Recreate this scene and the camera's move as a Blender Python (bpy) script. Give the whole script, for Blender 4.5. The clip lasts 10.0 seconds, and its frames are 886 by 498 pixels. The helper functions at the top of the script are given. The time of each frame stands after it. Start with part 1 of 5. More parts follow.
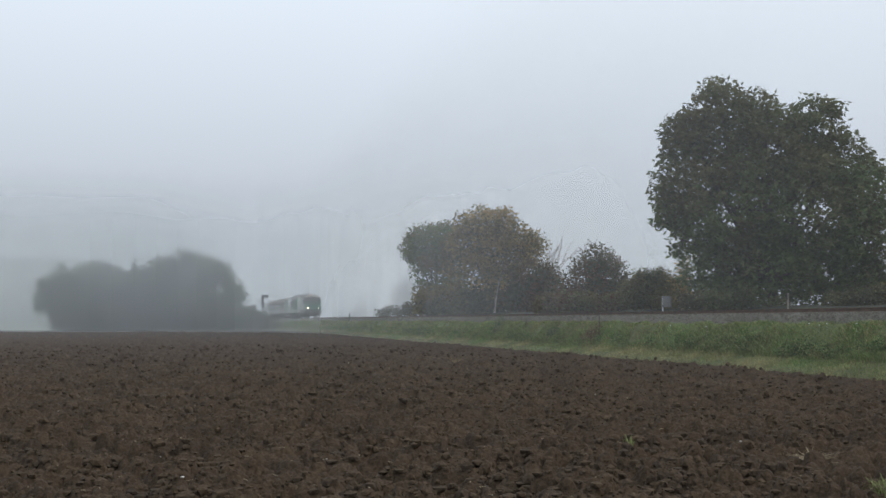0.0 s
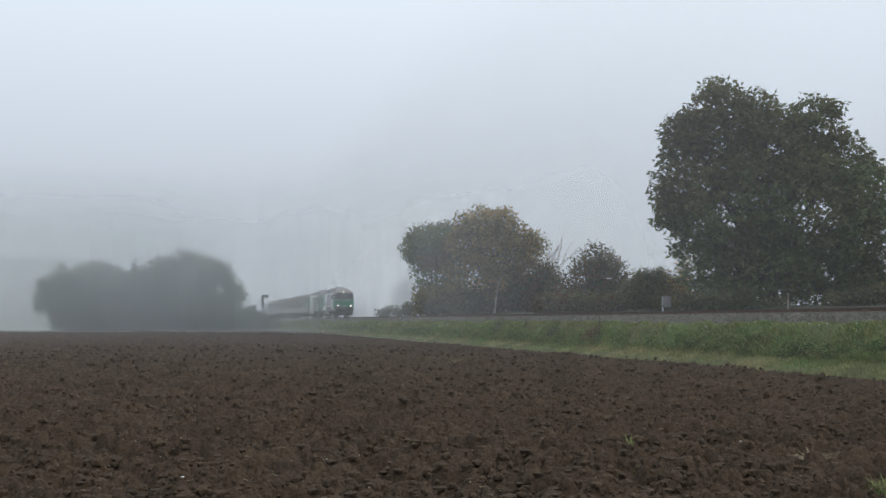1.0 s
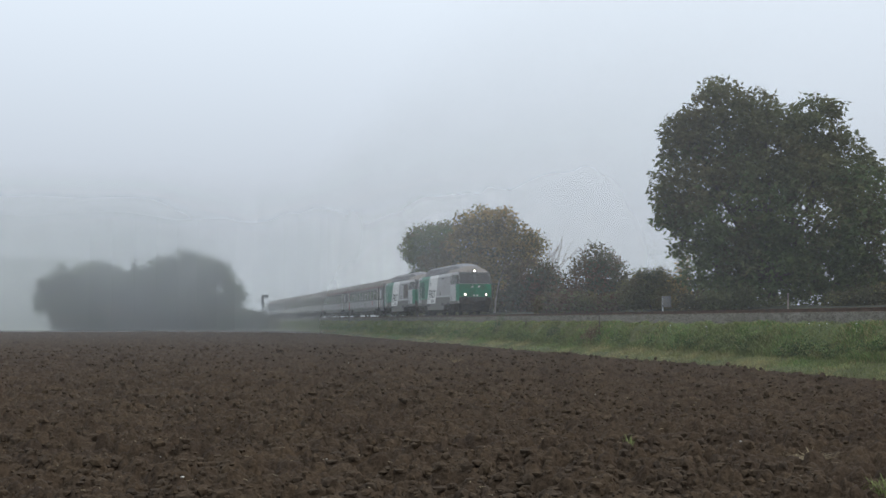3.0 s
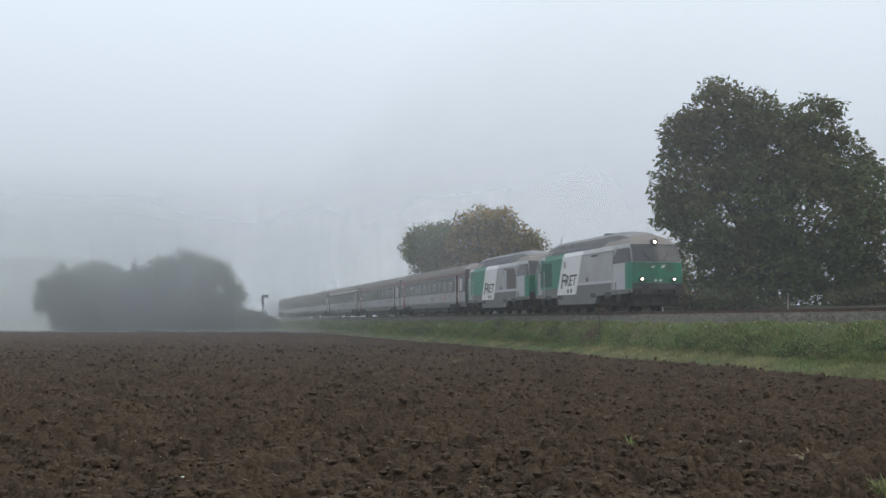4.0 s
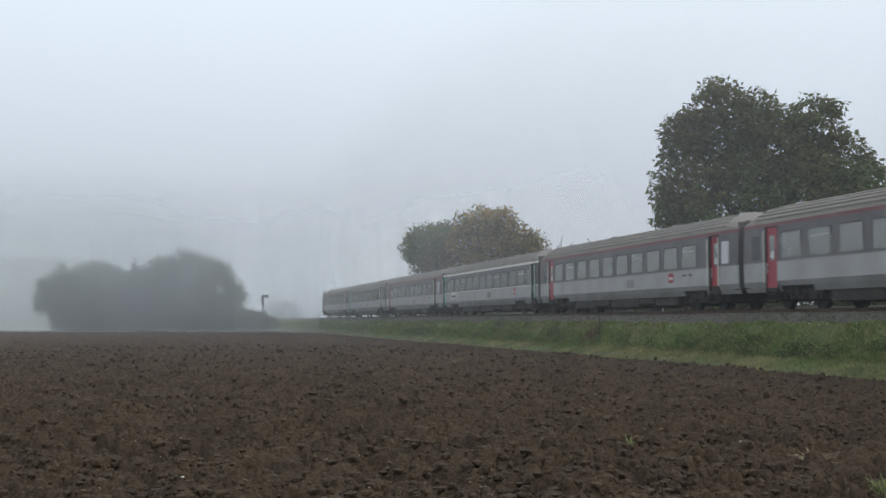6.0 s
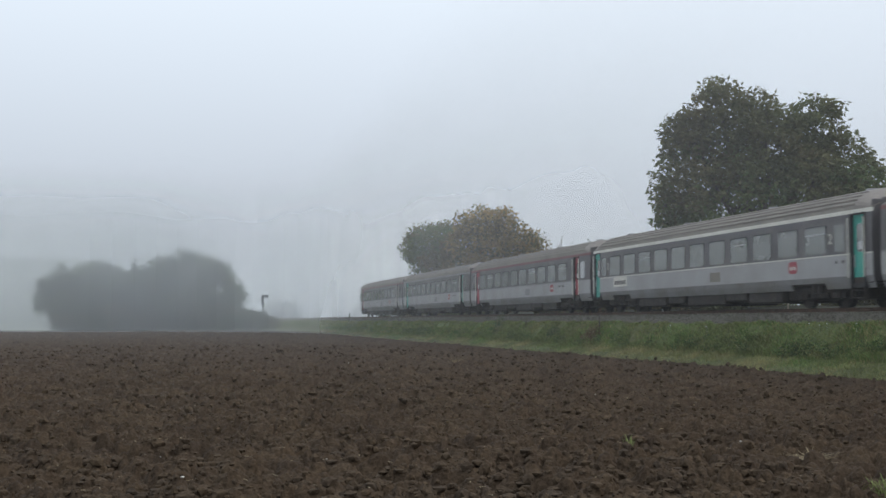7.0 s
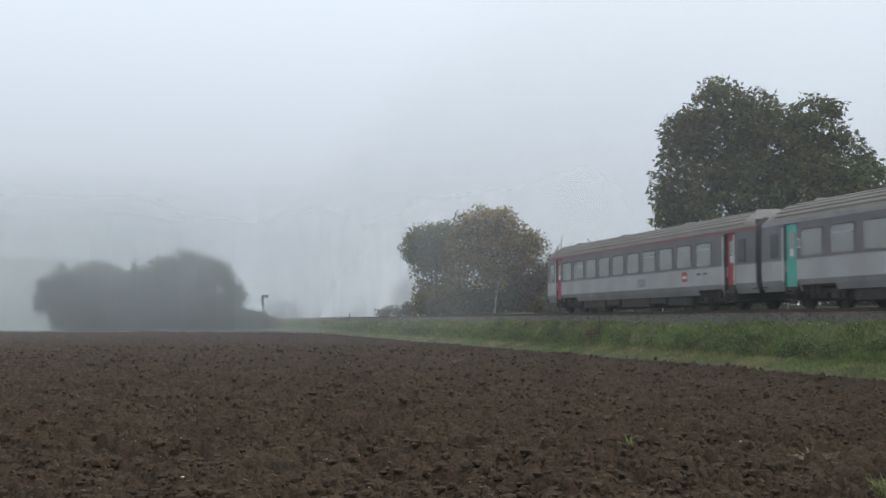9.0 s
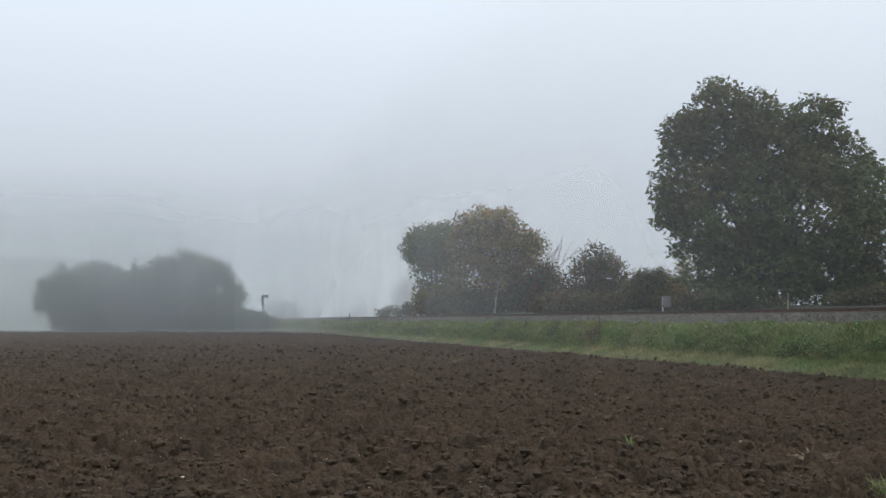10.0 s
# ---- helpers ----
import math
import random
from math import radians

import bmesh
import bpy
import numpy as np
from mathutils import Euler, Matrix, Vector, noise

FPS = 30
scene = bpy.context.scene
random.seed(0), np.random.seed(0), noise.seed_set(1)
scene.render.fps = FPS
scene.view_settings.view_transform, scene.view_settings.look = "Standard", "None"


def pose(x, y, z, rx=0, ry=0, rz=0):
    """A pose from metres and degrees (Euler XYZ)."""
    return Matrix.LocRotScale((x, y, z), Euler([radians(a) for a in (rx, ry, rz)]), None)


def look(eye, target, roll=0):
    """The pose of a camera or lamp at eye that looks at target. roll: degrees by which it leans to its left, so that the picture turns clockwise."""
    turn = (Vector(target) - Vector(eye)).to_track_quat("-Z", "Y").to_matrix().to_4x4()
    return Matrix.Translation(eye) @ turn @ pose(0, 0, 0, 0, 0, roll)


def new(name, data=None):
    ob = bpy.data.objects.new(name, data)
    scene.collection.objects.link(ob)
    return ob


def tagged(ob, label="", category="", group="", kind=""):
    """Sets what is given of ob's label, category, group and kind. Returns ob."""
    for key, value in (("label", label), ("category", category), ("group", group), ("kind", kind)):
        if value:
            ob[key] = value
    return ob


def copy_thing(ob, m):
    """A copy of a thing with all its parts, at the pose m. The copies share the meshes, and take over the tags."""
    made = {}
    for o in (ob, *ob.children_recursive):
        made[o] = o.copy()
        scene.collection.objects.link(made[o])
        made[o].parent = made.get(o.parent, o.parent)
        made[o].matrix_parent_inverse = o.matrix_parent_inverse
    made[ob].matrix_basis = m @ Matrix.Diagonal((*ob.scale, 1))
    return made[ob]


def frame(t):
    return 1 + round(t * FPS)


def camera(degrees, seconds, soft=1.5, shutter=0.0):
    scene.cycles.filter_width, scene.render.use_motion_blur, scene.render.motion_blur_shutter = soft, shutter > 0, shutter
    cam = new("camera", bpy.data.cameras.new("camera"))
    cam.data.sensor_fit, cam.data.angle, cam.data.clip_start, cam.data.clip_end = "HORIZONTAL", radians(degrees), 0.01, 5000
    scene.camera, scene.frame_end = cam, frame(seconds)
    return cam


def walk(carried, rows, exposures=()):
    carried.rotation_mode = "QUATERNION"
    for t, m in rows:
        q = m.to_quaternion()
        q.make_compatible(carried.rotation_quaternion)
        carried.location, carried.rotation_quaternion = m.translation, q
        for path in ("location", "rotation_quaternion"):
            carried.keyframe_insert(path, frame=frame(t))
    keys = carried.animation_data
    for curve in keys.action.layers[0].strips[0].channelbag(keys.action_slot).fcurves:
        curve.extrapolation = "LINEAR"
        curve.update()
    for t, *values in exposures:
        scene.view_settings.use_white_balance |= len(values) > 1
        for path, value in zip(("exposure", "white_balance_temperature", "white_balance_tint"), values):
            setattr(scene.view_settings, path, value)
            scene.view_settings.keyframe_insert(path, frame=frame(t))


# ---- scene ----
# The camera stands still beside a ploughed field; the railway runs along +Y.
EYE = 1.6
RAIL_Z = 2.04          # top of the rails above the field
TRACK_X = 23.72        # centre line of the track
cam = camera(41.3, 10.0, soft=1.5, shutter=0.15)
STAND = pose(0, 0, EYE, 93.48, 0, -13.15)
walk(cam, [(0, STAND), (10, STAND)], exposures=[(0, -0.02), (2.7, 0.0), (3.8, 0.04), (10, 0.04)])

# ---- light: thick morning fog under an even overcast sky ----
SUN_EL, SUN_AZ = radians(40), radians(110)
world = bpy.data.worlds.new("overcast_sky")
scene.world = world
world.use_nodes = True
wn, wl = world.node_tree.nodes, world.node_tree.links
wn.clear()
sky = wn.new("ShaderNodeTexSky")
sky.sky_type, sky.sun_disc = "NISHITA", False
sky.sun_elevation, sky.sun_rotation = SUN_EL, SUN_AZ
sky.dust_density = 6.0
sky_bg = wn.new("ShaderNodeBackground")
sky_bg.inputs[1].default_value = 0.02
wl.new(sky.outputs[0], sky_bg.inputs[0])
coord = wn.new("ShaderNodeTexCoord")
sep = wn.new("ShaderNodeSeparateXYZ")
wl.new(coord.outputs["Generated"], sep.inputs[0])
ramp = wn.new("ShaderNodeValToRGB")
wl.new(sep.outputs[2], ramp.inputs[0])
ramp.color_ramp.elements[0].position, ramp.color_ramp.elements[0].color = 0.0, (0.435, 0.475, 0.54, 1)
ramp.color_ramp.elements[1].position, ramp.color_ramp.elements[1].color = 1.0, (1.08, 1.17, 1.28, 1)
for at, c in ((0.10, (0.50, 0.55, 0.62, 1)), (0.20, (0.635, 0.70, 0.78, 1)), (0.30, (0.76, 0.84, 0.925, 1))):
    e = ramp.color_ramp.elements.new(at)
    e.color = c
cloud_bg = wn.new("ShaderNodeBackground")
cloud_bg.inputs[1].default_value = 1.04
wl.new(ramp.outputs[0], cloud_bg.inputs[0])
both = wn.new("ShaderNodeAddShader")
wl.new(sky_bg.outputs[0], both.inputs[0])
wl.new(cloud_bg.outputs[0], both.inputs[1])
wout = wn.new("ShaderNodeOutputWorld")
wl.new(both.outputs[0], wout.inputs[0])
sun_data = bpy.data.lights.new("sun", "SUN")
sun_data.energy, sun_data.angle, sun_data.color = 0.6, radians(40), (1.0, 0.97, 0.92)
sun = new("sun", sun_data)
sun.matrix_world = look((0, 0, 60), (-math.sin(SUN_AZ), -math.cos(SUN_AZ), 60 - math.tan(SUN_EL)))


# ---- materials ----
def material(name, color, rough=0.8, metal=0.0, spread=0.25, scale=4.0, fine=40.0, bump=0.0, second=None,
             island=0.0, emit=None, spec=0.5, coord_kind="Object", piece=0.0):
    """A surface with variation at two scales, dirt in patches, and fine relief."""
    m = bpy.data.materials.new(name)
    m.use_nodes = True
    n, l = m.node_tree.nodes, m.node_tree.links
    b = n["Principled BSDF"]
    b.inputs["Roughness"].default_value, b.inputs["Metallic"].default_value = rough, metal
    b.inputs["Specular IOR Level"].default_value = spec
    tc = n.new("ShaderNodeTexCoord")
    big, small = n.new("ShaderNodeTexNoise"), n.new("ShaderNodeTexNoise")
    for t, s in ((big, scale), (small, fine)):
        t.inputs["Scale"].default_value, t.inputs["Detail"].default_value = s, 5
        l.new(tc.outputs[coord_kind], t.inputs["Vector"])
    mix = n.new("ShaderNodeMix")
    mix.data_type = "RGBA"
    mix.inputs[6].default_value = (*color, 1)
    mix.inputs[7].default_value = (*(second or [c * (1 - spread * 1.6) for c in color]), 1)
    r1 = n.new("ShaderNodeMapRange")
    r1.inputs[1].default_value, r1.inputs[2].default_value = 0.38, 0.68
    l.new(big.outputs["Fac"], r1.inputs[0])
    l.new(r1.outputs[0], mix.inputs[0])
    r2 = n.new("ShaderNodeMapRange")
    r2.inputs[1].default_value, r2.inputs[2].default_value = 0.25, 0.75
    r2.inputs[3].default_value, r2.inputs[4].default_value = 1 - spread, 1 + spread
    l.new(small.outputs["Fac"], r2.inputs[0])
    value = r2.outputs[0]
    if island or piece:
        src = n.new("ShaderNodeNewGeometry").outputs["Random Per Island"] if island else n.new("ShaderNodeObjectInfo").outputs["Random"]
        r3 = n.new("ShaderNodeMapRange")
        amount = island or piece
        r3.inputs[3].default_value, r3.inputs[4].default_value = 1 - amount, 1 + amount
        l.new(src, r3.inputs[0])
        mu = n.new("ShaderNodeMath")
        mu.operation = "MULTIPLY"
        l.new(value, mu.inputs[0])
        l.new(r3.outputs[0], mu.inputs[1])
        value = mu.outputs[0]
    hsv = n.new("ShaderNodeHueSaturation")
    l.new(mix.outputs[2], hsv.inputs["Color"])
    l.new(value, hsv.inputs["Value"])
    l.new(hsv.outputs[0], b.inputs["Base Color"])
    if bump:
        bp = n.new("ShaderNodeBump")
        bp.inputs["Strength"].default_value, bp.inputs["Distance"].default_value = 1.0, bump
        l.new(small.outputs["Fac"], bp.inputs["Height"])
        l.new(bp.outputs[0], b.inputs["Normal"])
    if emit:
        b.inputs["Emission Color"].default_value = (*emit[0], 1)
        b.inputs["Emission Strength"].default_value = emit[1]
    return m


def fog_material(name, near, reach, low, high, ceiling=1.0, power=1.8, albedo=0.77, thin_out=None, thin_east=None, lift=None):
    """Droplets that scatter the sky's light; thicker the longer the way through the mist (distance from the field's corner)."""
    m = bpy.data.materials.new(name)
    m.use_nodes = True
    n, l = m.node_tree.nodes, m.node_tree.links
    n.clear()
    tc = n.new("ShaderNodeTexCoord")
    sp = n.new("ShaderNodeSeparateXYZ")
    l.new(tc.outputs["Object"], sp.inputs[0])
    flat = n.new("ShaderNodeCombineXYZ")
    l.new(sp.outputs[0], flat.inputs[0])
    l.new(sp.outputs[1], flat.inputs[1])
    ln = n.new("ShaderNodeVectorMath")
    ln.operation = "LENGTH"
    l.new(flat.outputs[0], ln.inputs[0])

    def calc(op, a, b):
        q = n.new("ShaderNodeMath")
        q.operation = op
        for i, v in enumerate((a, b)):
            if isinstance(v, (int, float)):
                q.inputs[i].default_value = v
            else:
                l.new(v, q.inputs[i])
        return q.outputs[0]
    way = calc("MAXIMUM", calc("SUBTRACT", ln.outputs["Value"], near), 0.0)
    thick = calc("SUBTRACT", 1.0, calc("POWER", 2.71828, calc("MULTIPLY", calc("POWER", calc("DIVIDE", way, reach), power), -1.0)))
    up = n.new("ShaderNodeMapRange")
    up.interpolation_type = "SMOOTHSTEP"
    up.inputs[1].default_value, up.inputs[2].default_value = low, high
    up.inputs[3].default_value, up.inputs[4].default_value = ceiling, 0.0
    l.new(sp.outputs[2], up.inputs[0])
    ends = 1.0
    for limits, source in ((thin_out, ln.outputs["Value"]), (thin_east, sp.outputs[0])):
        if limits:
            e = n.new("ShaderNodeMapRange")
            e.interpolation_type = "SMOOTHSTEP"
            e.inputs[1].default_value, e.inputs[2].default_value = limits
            e.inputs[3].default_value, e.inputs[4].default_value = 1.0, 0.0
            l.new(source, e.inputs[0])
            ends = e.outputs[0] if ends == 1.0 else calc("MULTIPLY", ends, e.outputs[0])
    if lift:
        e = n.new("ShaderNodeMapRange")
        e.inputs[1].default_value, e.inputs[2].default_value = 1.5, 11.0
        e.inputs[3].default_value, e.inputs[4].default_value = lift
        l.new(sp.outputs[2], e.inputs[0])
        ends = e.outputs[0] if ends == 1.0 else calc("MULTIPLY", ends, e.outputs[0])
    drift = n.new("ShaderNodeTexNoise")
    drift.inputs["Scale"].default_value, drift.inputs["Detail"].default_value = 0.035, 3
    l.new(tc.outputs["Object"], drift.inputs["Vector"])
    dm = n.new("ShaderNodeMapRange")
    dm.inputs[1].default_value, dm.inputs[2].default_value = 0.25, 0.75
    dm.inputs[3].default_value, dm.inputs[4].default_value = 0.72, 1.28
    l.new(drift.outputs["Fac"], dm.inputs[0])
    fac = calc("MULTIPLY", calc("MULTIPLY", calc("MULTIPLY", thick, up.outputs[0]), ends), dm.outputs[0])
    fac = calc("MINIMUM", fac, 1.0)
    d, t, tr = n.new("ShaderNodeBsdfDiffuse"), n.new("ShaderNodeBsdfTranslucent"), n.new("ShaderNodeBsdfTransparent")
    for s in (d, t):
        s.inputs["Color"].default_value = (albedo * 0.965, albedo, min(1.0, albedo * 1.03), 1)
    half, mixer = n.new("ShaderNodeMixShader"), n.new("ShaderNodeMixShader")
    half.inputs[0].default_value = 0.5
    l.new(d.outputs[0], half.inputs[1])
    l.new(t.outputs[0], half.inputs[2])
    l.new(fac, mixer.inputs[0])
    l.new(tr.outputs[0], mixer.inputs[1])
    l.new(half.outputs[0], mixer.inputs[2])
    o = n.new("ShaderNodeOutputMaterial")
    l.new(mixer.outputs[0], o.inputs[0])
    return m


SOIL = material("moist_ploughed_soil", (0.061, 0.043, 0.0275), 0.95, spread=0.45, scale=0.9, fine=24, bump=0.03,
                second=(0.042, 0.030, 0.021), spec=0.1)
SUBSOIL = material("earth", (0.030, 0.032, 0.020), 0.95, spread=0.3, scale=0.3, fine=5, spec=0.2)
TURF = material("damp_turf", (0.085, 0.110, 0.038), 0.95, spread=0.35, scale=0.25, fine=6, second=(0.09, 0.088, 0.038), bump=0.03, spec=0.2)
GRASS = material("green_grass", (0.132, 0.203, 0.055), 0.7, spread=0.3, scale=0.5, fine=3, second=(0.170, 0.190, 0.068), island=0.3, spec=0.3)
DRY_GRASS = material("yellowish_grass", (0.30, 0.26, 0.115), 0.8, spread=0.25, scale=0.5, fine=3, second=(0.12, 0.15, 0.05), island=0.3, spec=0.3)
WEED = material("dark_weeds", (0.055, 0.105, 0.036), 0.7, spread=0.3, scale=0.6, fine=4, second=(0.075, 0.085, 0.036), island=0.35, spec=0.3)
CLOD = material("crumbly_clods", (0.067, 0.048, 0.031), 0.95, spread=0.4, scale=3.0, fine=30, bump=0.012,
                second=(0.050, 0.038, 0.028), spec=0.1, island=0.16)
STRAW = material("pale_straw", (0.32, 0.26, 0.16), 0.8, spread=0.2, scale=3, fine=30, island=0.3)
PEBBLE = material("white_flint", (0.5, 0.48, 0.44), 0.7, spread=0.2, scale=8, fine=50, island=0.3)
BALLAST = material("grey_ballast_stone", (0.090, 0.082, 0.065), 0.9, spread=0.35, scale=1.2, fine=18, second=(0.074, 0.070, 0.052), island=0.35, bump=0.01)
RUST = material("rusty_rail_steel", (0.10, 0.06, 0.04), 0.75, 0.3, spread=0.25, scale=3, fine=30)
CONCRETE = material("weathered_concrete", (0.22, 0.212, 0.195), 0.9, spread=0.2, scale=2, fine=25, bump=0.004)
BARK = material("grey_brown_bark", (0.10, 0.085, 0.07), 0.9, spread=0.35, scale=3, fine=25, bump=0.02)
PALE_BARK = material("pale_dead_wood", (0.30, 0.26, 0.21), 0.9, spread=0.3, scale=3, fine=25)


def leaf(name, color, second):
    m = material(name, color, 0.6, spread=0.25, scale=0.35, fine=2.5, second=second, island=0.18, spec=0.15)
    # thin leaves let part of the light through
    n, l = m.node_tree.nodes, m.node_tree.links
    b, o = n["Principled BSDF"], n["Material Output"]
    t, mix = n.new("ShaderNodeBsdfTranslucent"), n.new("ShaderNodeMixShader")
    l.new(b.inputs["Base Color"].links[0].from_socket, t.inputs["Color"])
    mix.inputs[0].default_value = 0.45
    l.new(b.outputs[0], mix.inputs[1])
    l.new(t.outputs[0], mix.inputs[2])
    l.new(mix.outputs[0], o.inputs[0])
    return m


WALNUT_LEAF = leaf("dull_green_walnut_leaf", (0.114, 0.131, 0.063), (0.136, 0.123, 0.063))
GREEN_LEAF = leaf("green_leaf", (0.108, 0.150, 0.066), (0.128, 0.146, 0.062))
OLIVE_LEAF = leaf("olive_leaf", (0.130, 0.132, 0.060), (0.17, 0.125, 0.055))
AUTUMN_LEAF = leaf("yellow_brown_leaf", (0.30, 0.20, 0.075), (0.20, 0.16, 0.062))
RED_LEAF = leaf("reddish_leaf", (0.14, 0.080, 0.050), (0.095, 0.090, 0.048))
HEDGE_LEAF = leaf("dark_hedge_leaf", (0.080, 0.088, 0.050), (0.105, 0.085, 0.052))
FAR_LEAF = leaf("far_wood_foliage", (0.060, 0.090, 0.045), (0.078, 0.085, 0.042))


# ---- mesh helpers ----
def mesh_of(name, verts, faces, mats, index=None, smooth=False):
    me = bpy.data.meshes.new(name)
    me.from_pydata([tuple(v) for v in verts], [], [tuple(f) for f in faces])
    for m in (mats if isinstance(mats, (list, tuple)) else [mats]):
        me.materials.append(m)
    if index is not None:
        me.polygons.foreach_set("material_index", index)
    if smooth:
        me.polygons.foreach_set("use_smooth", [True] * len(me.polygons))
    me.update()
    return me


def soup(name, verts, counts, mats, index=None, smooth=False):
    """A big mesh of separate faces from arrays: verts (n, 3), every face 'counts' corners in a row."""
    me = bpy.data.meshes.new(name)
    n = len(verts)
    nf = n // counts
    me.vertices.add(n)
    me.vertices.foreach_set("co", np.asarray(verts, np.float32).ravel())
    me.loops.add(n)
    me.loops.foreach_set("vertex_index", np.arange(n, dtype=np.int32))
    me.polygons.add(nf)
    me.polygons.foreach_set("loop_start", np.arange(0, n, counts, dtype=np.int32))
    for m in (mats if isinstance(mats, (list, tuple)) else [mats]):
        me.materials.append(m)
    if index is not None:
        me.polygons.foreach_set("material_index", np.asarray(index, np.int32))
    if smooth:
        me.polygons.foreach_set("use_smooth", [True] * nf)
    me.update(calc_edges=True)
    return me


def part(name, bm, mat, parent, label=""):
    """Link a bmesh, or a finished mesh, as one object under a thing or a part."""
    if isinstance(bm, bpy.types.Mesh):
        me = bm
    else:
        me = bpy.data.meshes.new(name)
        bmesh.ops.recalc_face_normals(bm, faces=bm.faces[:])
        bm.to_mesh(me)
        bm.free()
        me.materials.append(mat)
    ob = new(name, me)
    ob.parent = parent
    if label:
        tagged(ob, label)
    return ob


def box(bm, x0, x1, y0, y1, z0, z1, bevel=0.0):
    c = [bm.verts.new((x, y, z)) for x in (x0, x1) for y in (y0, y1) for z in (z0, z1)]
    fs = [bm.faces.new([c[i] for i in f]) for f in ((0, 1, 3, 2), (4, 6, 7, 5), (0, 4, 5, 1), (2, 3, 7, 6), (0, 2, 6, 4), (1, 5, 7, 3))]
    if bevel:
        es = {e for f in fs for e in f.edges}
        bmesh.ops.bevel(bm, geom=list(es), offset=bevel, segments=1, affect="EDGES")
    return bm


def tube(bm, a, b, ra, rb=None, n=8, caps=True):
    a, b = Vector(a), Vector(b)
    rb = ra if rb is None else rb
    d = (b - a).normalized()
    u = d.orthogonal().normalized()
    w = d.cross(u)
    rings = []
    for p, r in ((a, ra), (b, rb)):
        rings.append([bm.verts.new(p + r * (math.cos(t) * u + math.sin(t) * w)) for t in [2 * math.pi * i / n for i in range(n)]])
    for i in range(n):
        bm.faces.new((rings[0][i], rings[0][(i + 1) % n], rings[1][(i + 1) % n], rings[1][i]))
    if caps:
        bm.faces.new(rings[0][::-1])
        bm.faces.new(rings[1])
    return bm


def plate(bm, pts, x, thick=0.012):
    """A flat panel with outline pts (y, z) on the side x, standing proud of it."""
    s = 1 if x > 0 else -1
    a = [bm.verts.new((x + s * thick, y, z)) for y, z in pts]
    b = [bm.verts.new((x - s * 0.02, y, z)) for y, z in pts]
    bm.faces.new(a)
    n = len(pts)
    for i in range(n):
        bm.faces.new((a[i], b[i], b[(i + 1) % n], a[(i + 1) % n]))
    return bm


def rounded(y0, y1, z0, z1, r=0.1):
    out = []
    for cy, cz, a0 in ((y1 - r, z1 - r, 0), (y0 + r, z1 - r, 90), (y0 + r, z0 + r, 180), (y1 - r, z0 + r, 270)):
        for k in (0, 45, 90):
            out.append((cy + r * math.cos(radians(a0 + k)), cz + r * math.sin(radians(a0 + k))))
    return out


def strip(bm, profile, ys, inner=0.04, shape=None):
    """A panel swept along y: the open profile (x, z), with thickness inwards. shape(x, y, z) bends the ends."""
    rows = []
    for y in ys:
        o = [Vector((x, y, z)) for x, z in profile]
        i = [Vector((x * (1 - inner / max(abs(x), 0.5)), y, z - (inner if abs(x) < 0.9 else 0))) for x, z in profile][::-1]
        ring = o + i
        if shape:
            ring = [Vector(shape(*v)) for v in ring]
        rows.append([bm.verts.new(v) for v in ring])
    n = len(rows[0])
    for a, b in zip(rows, rows[1:]):
        for k in range(n):
            bm.faces.new((a[k], a[(k + 1) % n], b[(k + 1) % n], b[k]))
    m = len(profile)
    for r in (rows[0], rows[-1]):
        for k in range(m - 1):
            bm.faces.new((r[k], r[k + 1], r[n - 2 - k], r[n - 1 - k]))
    return bm


def thing(name, label, category, group="", kind="", at=None):
    ob = new(name)
    if at is not None:
        ob.matrix_basis = at
    return tagged(ob, label, category, group, kind)


# smooth value noise on arrays, for ground relief
def hash2(i, j, seed):
    h = (i.astype(np.int64) * 374761393 + j.astype(np.int64) * 668265263 + seed * 1442695041) & 0x7FFFFFFF
    h = ((h ^ (h >> 13)) * 1274126177) & 0x7FFFFFFF
    return ((h ^ (h >> 16)) & 0xFFFFFF) / float(0xFFFFFF)


def value_noise(x, y, seed=0):
    i, j = np.floor(x), np.floor(y)
    u, v = x - i, y - j
    u, v = u * u * (3 - 2 * u), v * v * (3 - 2 * v)
    a, b = hash2(i, j, seed), hash2(i + 1, j, seed)
    c, d = hash2(i, j + 1, seed), hash2(i + 1, j + 1, seed)
    return (a * (1 - u) + b * u) * (1 - v) + (c * (1 - u) + d * u) * v


def clods(x, y, size, seed):
    """Lumps: domes round scattered centres, with cracks between them; each of its own height."""
    x, y = x / size, y / size
    i, j = np.floor(x), np.floor(y)
    best, tall = np.full(x.shape, 9.0), np.zeros(x.shape)
    for di in (-1, 0, 1):
        for dj in (-1, 0, 1):
            ci, cj = i + di, j + dj
            d = (ci + hash2(ci, cj, seed) - x) ** 2 + (cj + hash2(ci, cj, seed + 7) - y) ** 2
            near = d < best
            best = np.where(near, d, best)
            tall = np.where(near, hash2(ci, cj, seed + 13), tall)
    return np.clip(1 - best * 2.0, 0, 1) ** 0.6 * (0.35 + 0.65 * tall)


# ---- ground ----
def ground():
    bm = bmesh.new()
    n = 40
    g = [[bm.verts.new((-3000 + 6000 * i / n, -3000 + 6000 * j / n, -0.40)) for j in range(n + 1)] for i in range(n + 1)]
    for i in range(n):
        for j in range(n):
            bm.faces.new((g[i][j], g[i + 1][j], g[i + 1][j + 1], g[i][j + 1]))
    ob = part("ground", bm, TURF, None)
    tagged(ob, "damp green meadow ground fading into the fog", "ground", kind="structure")


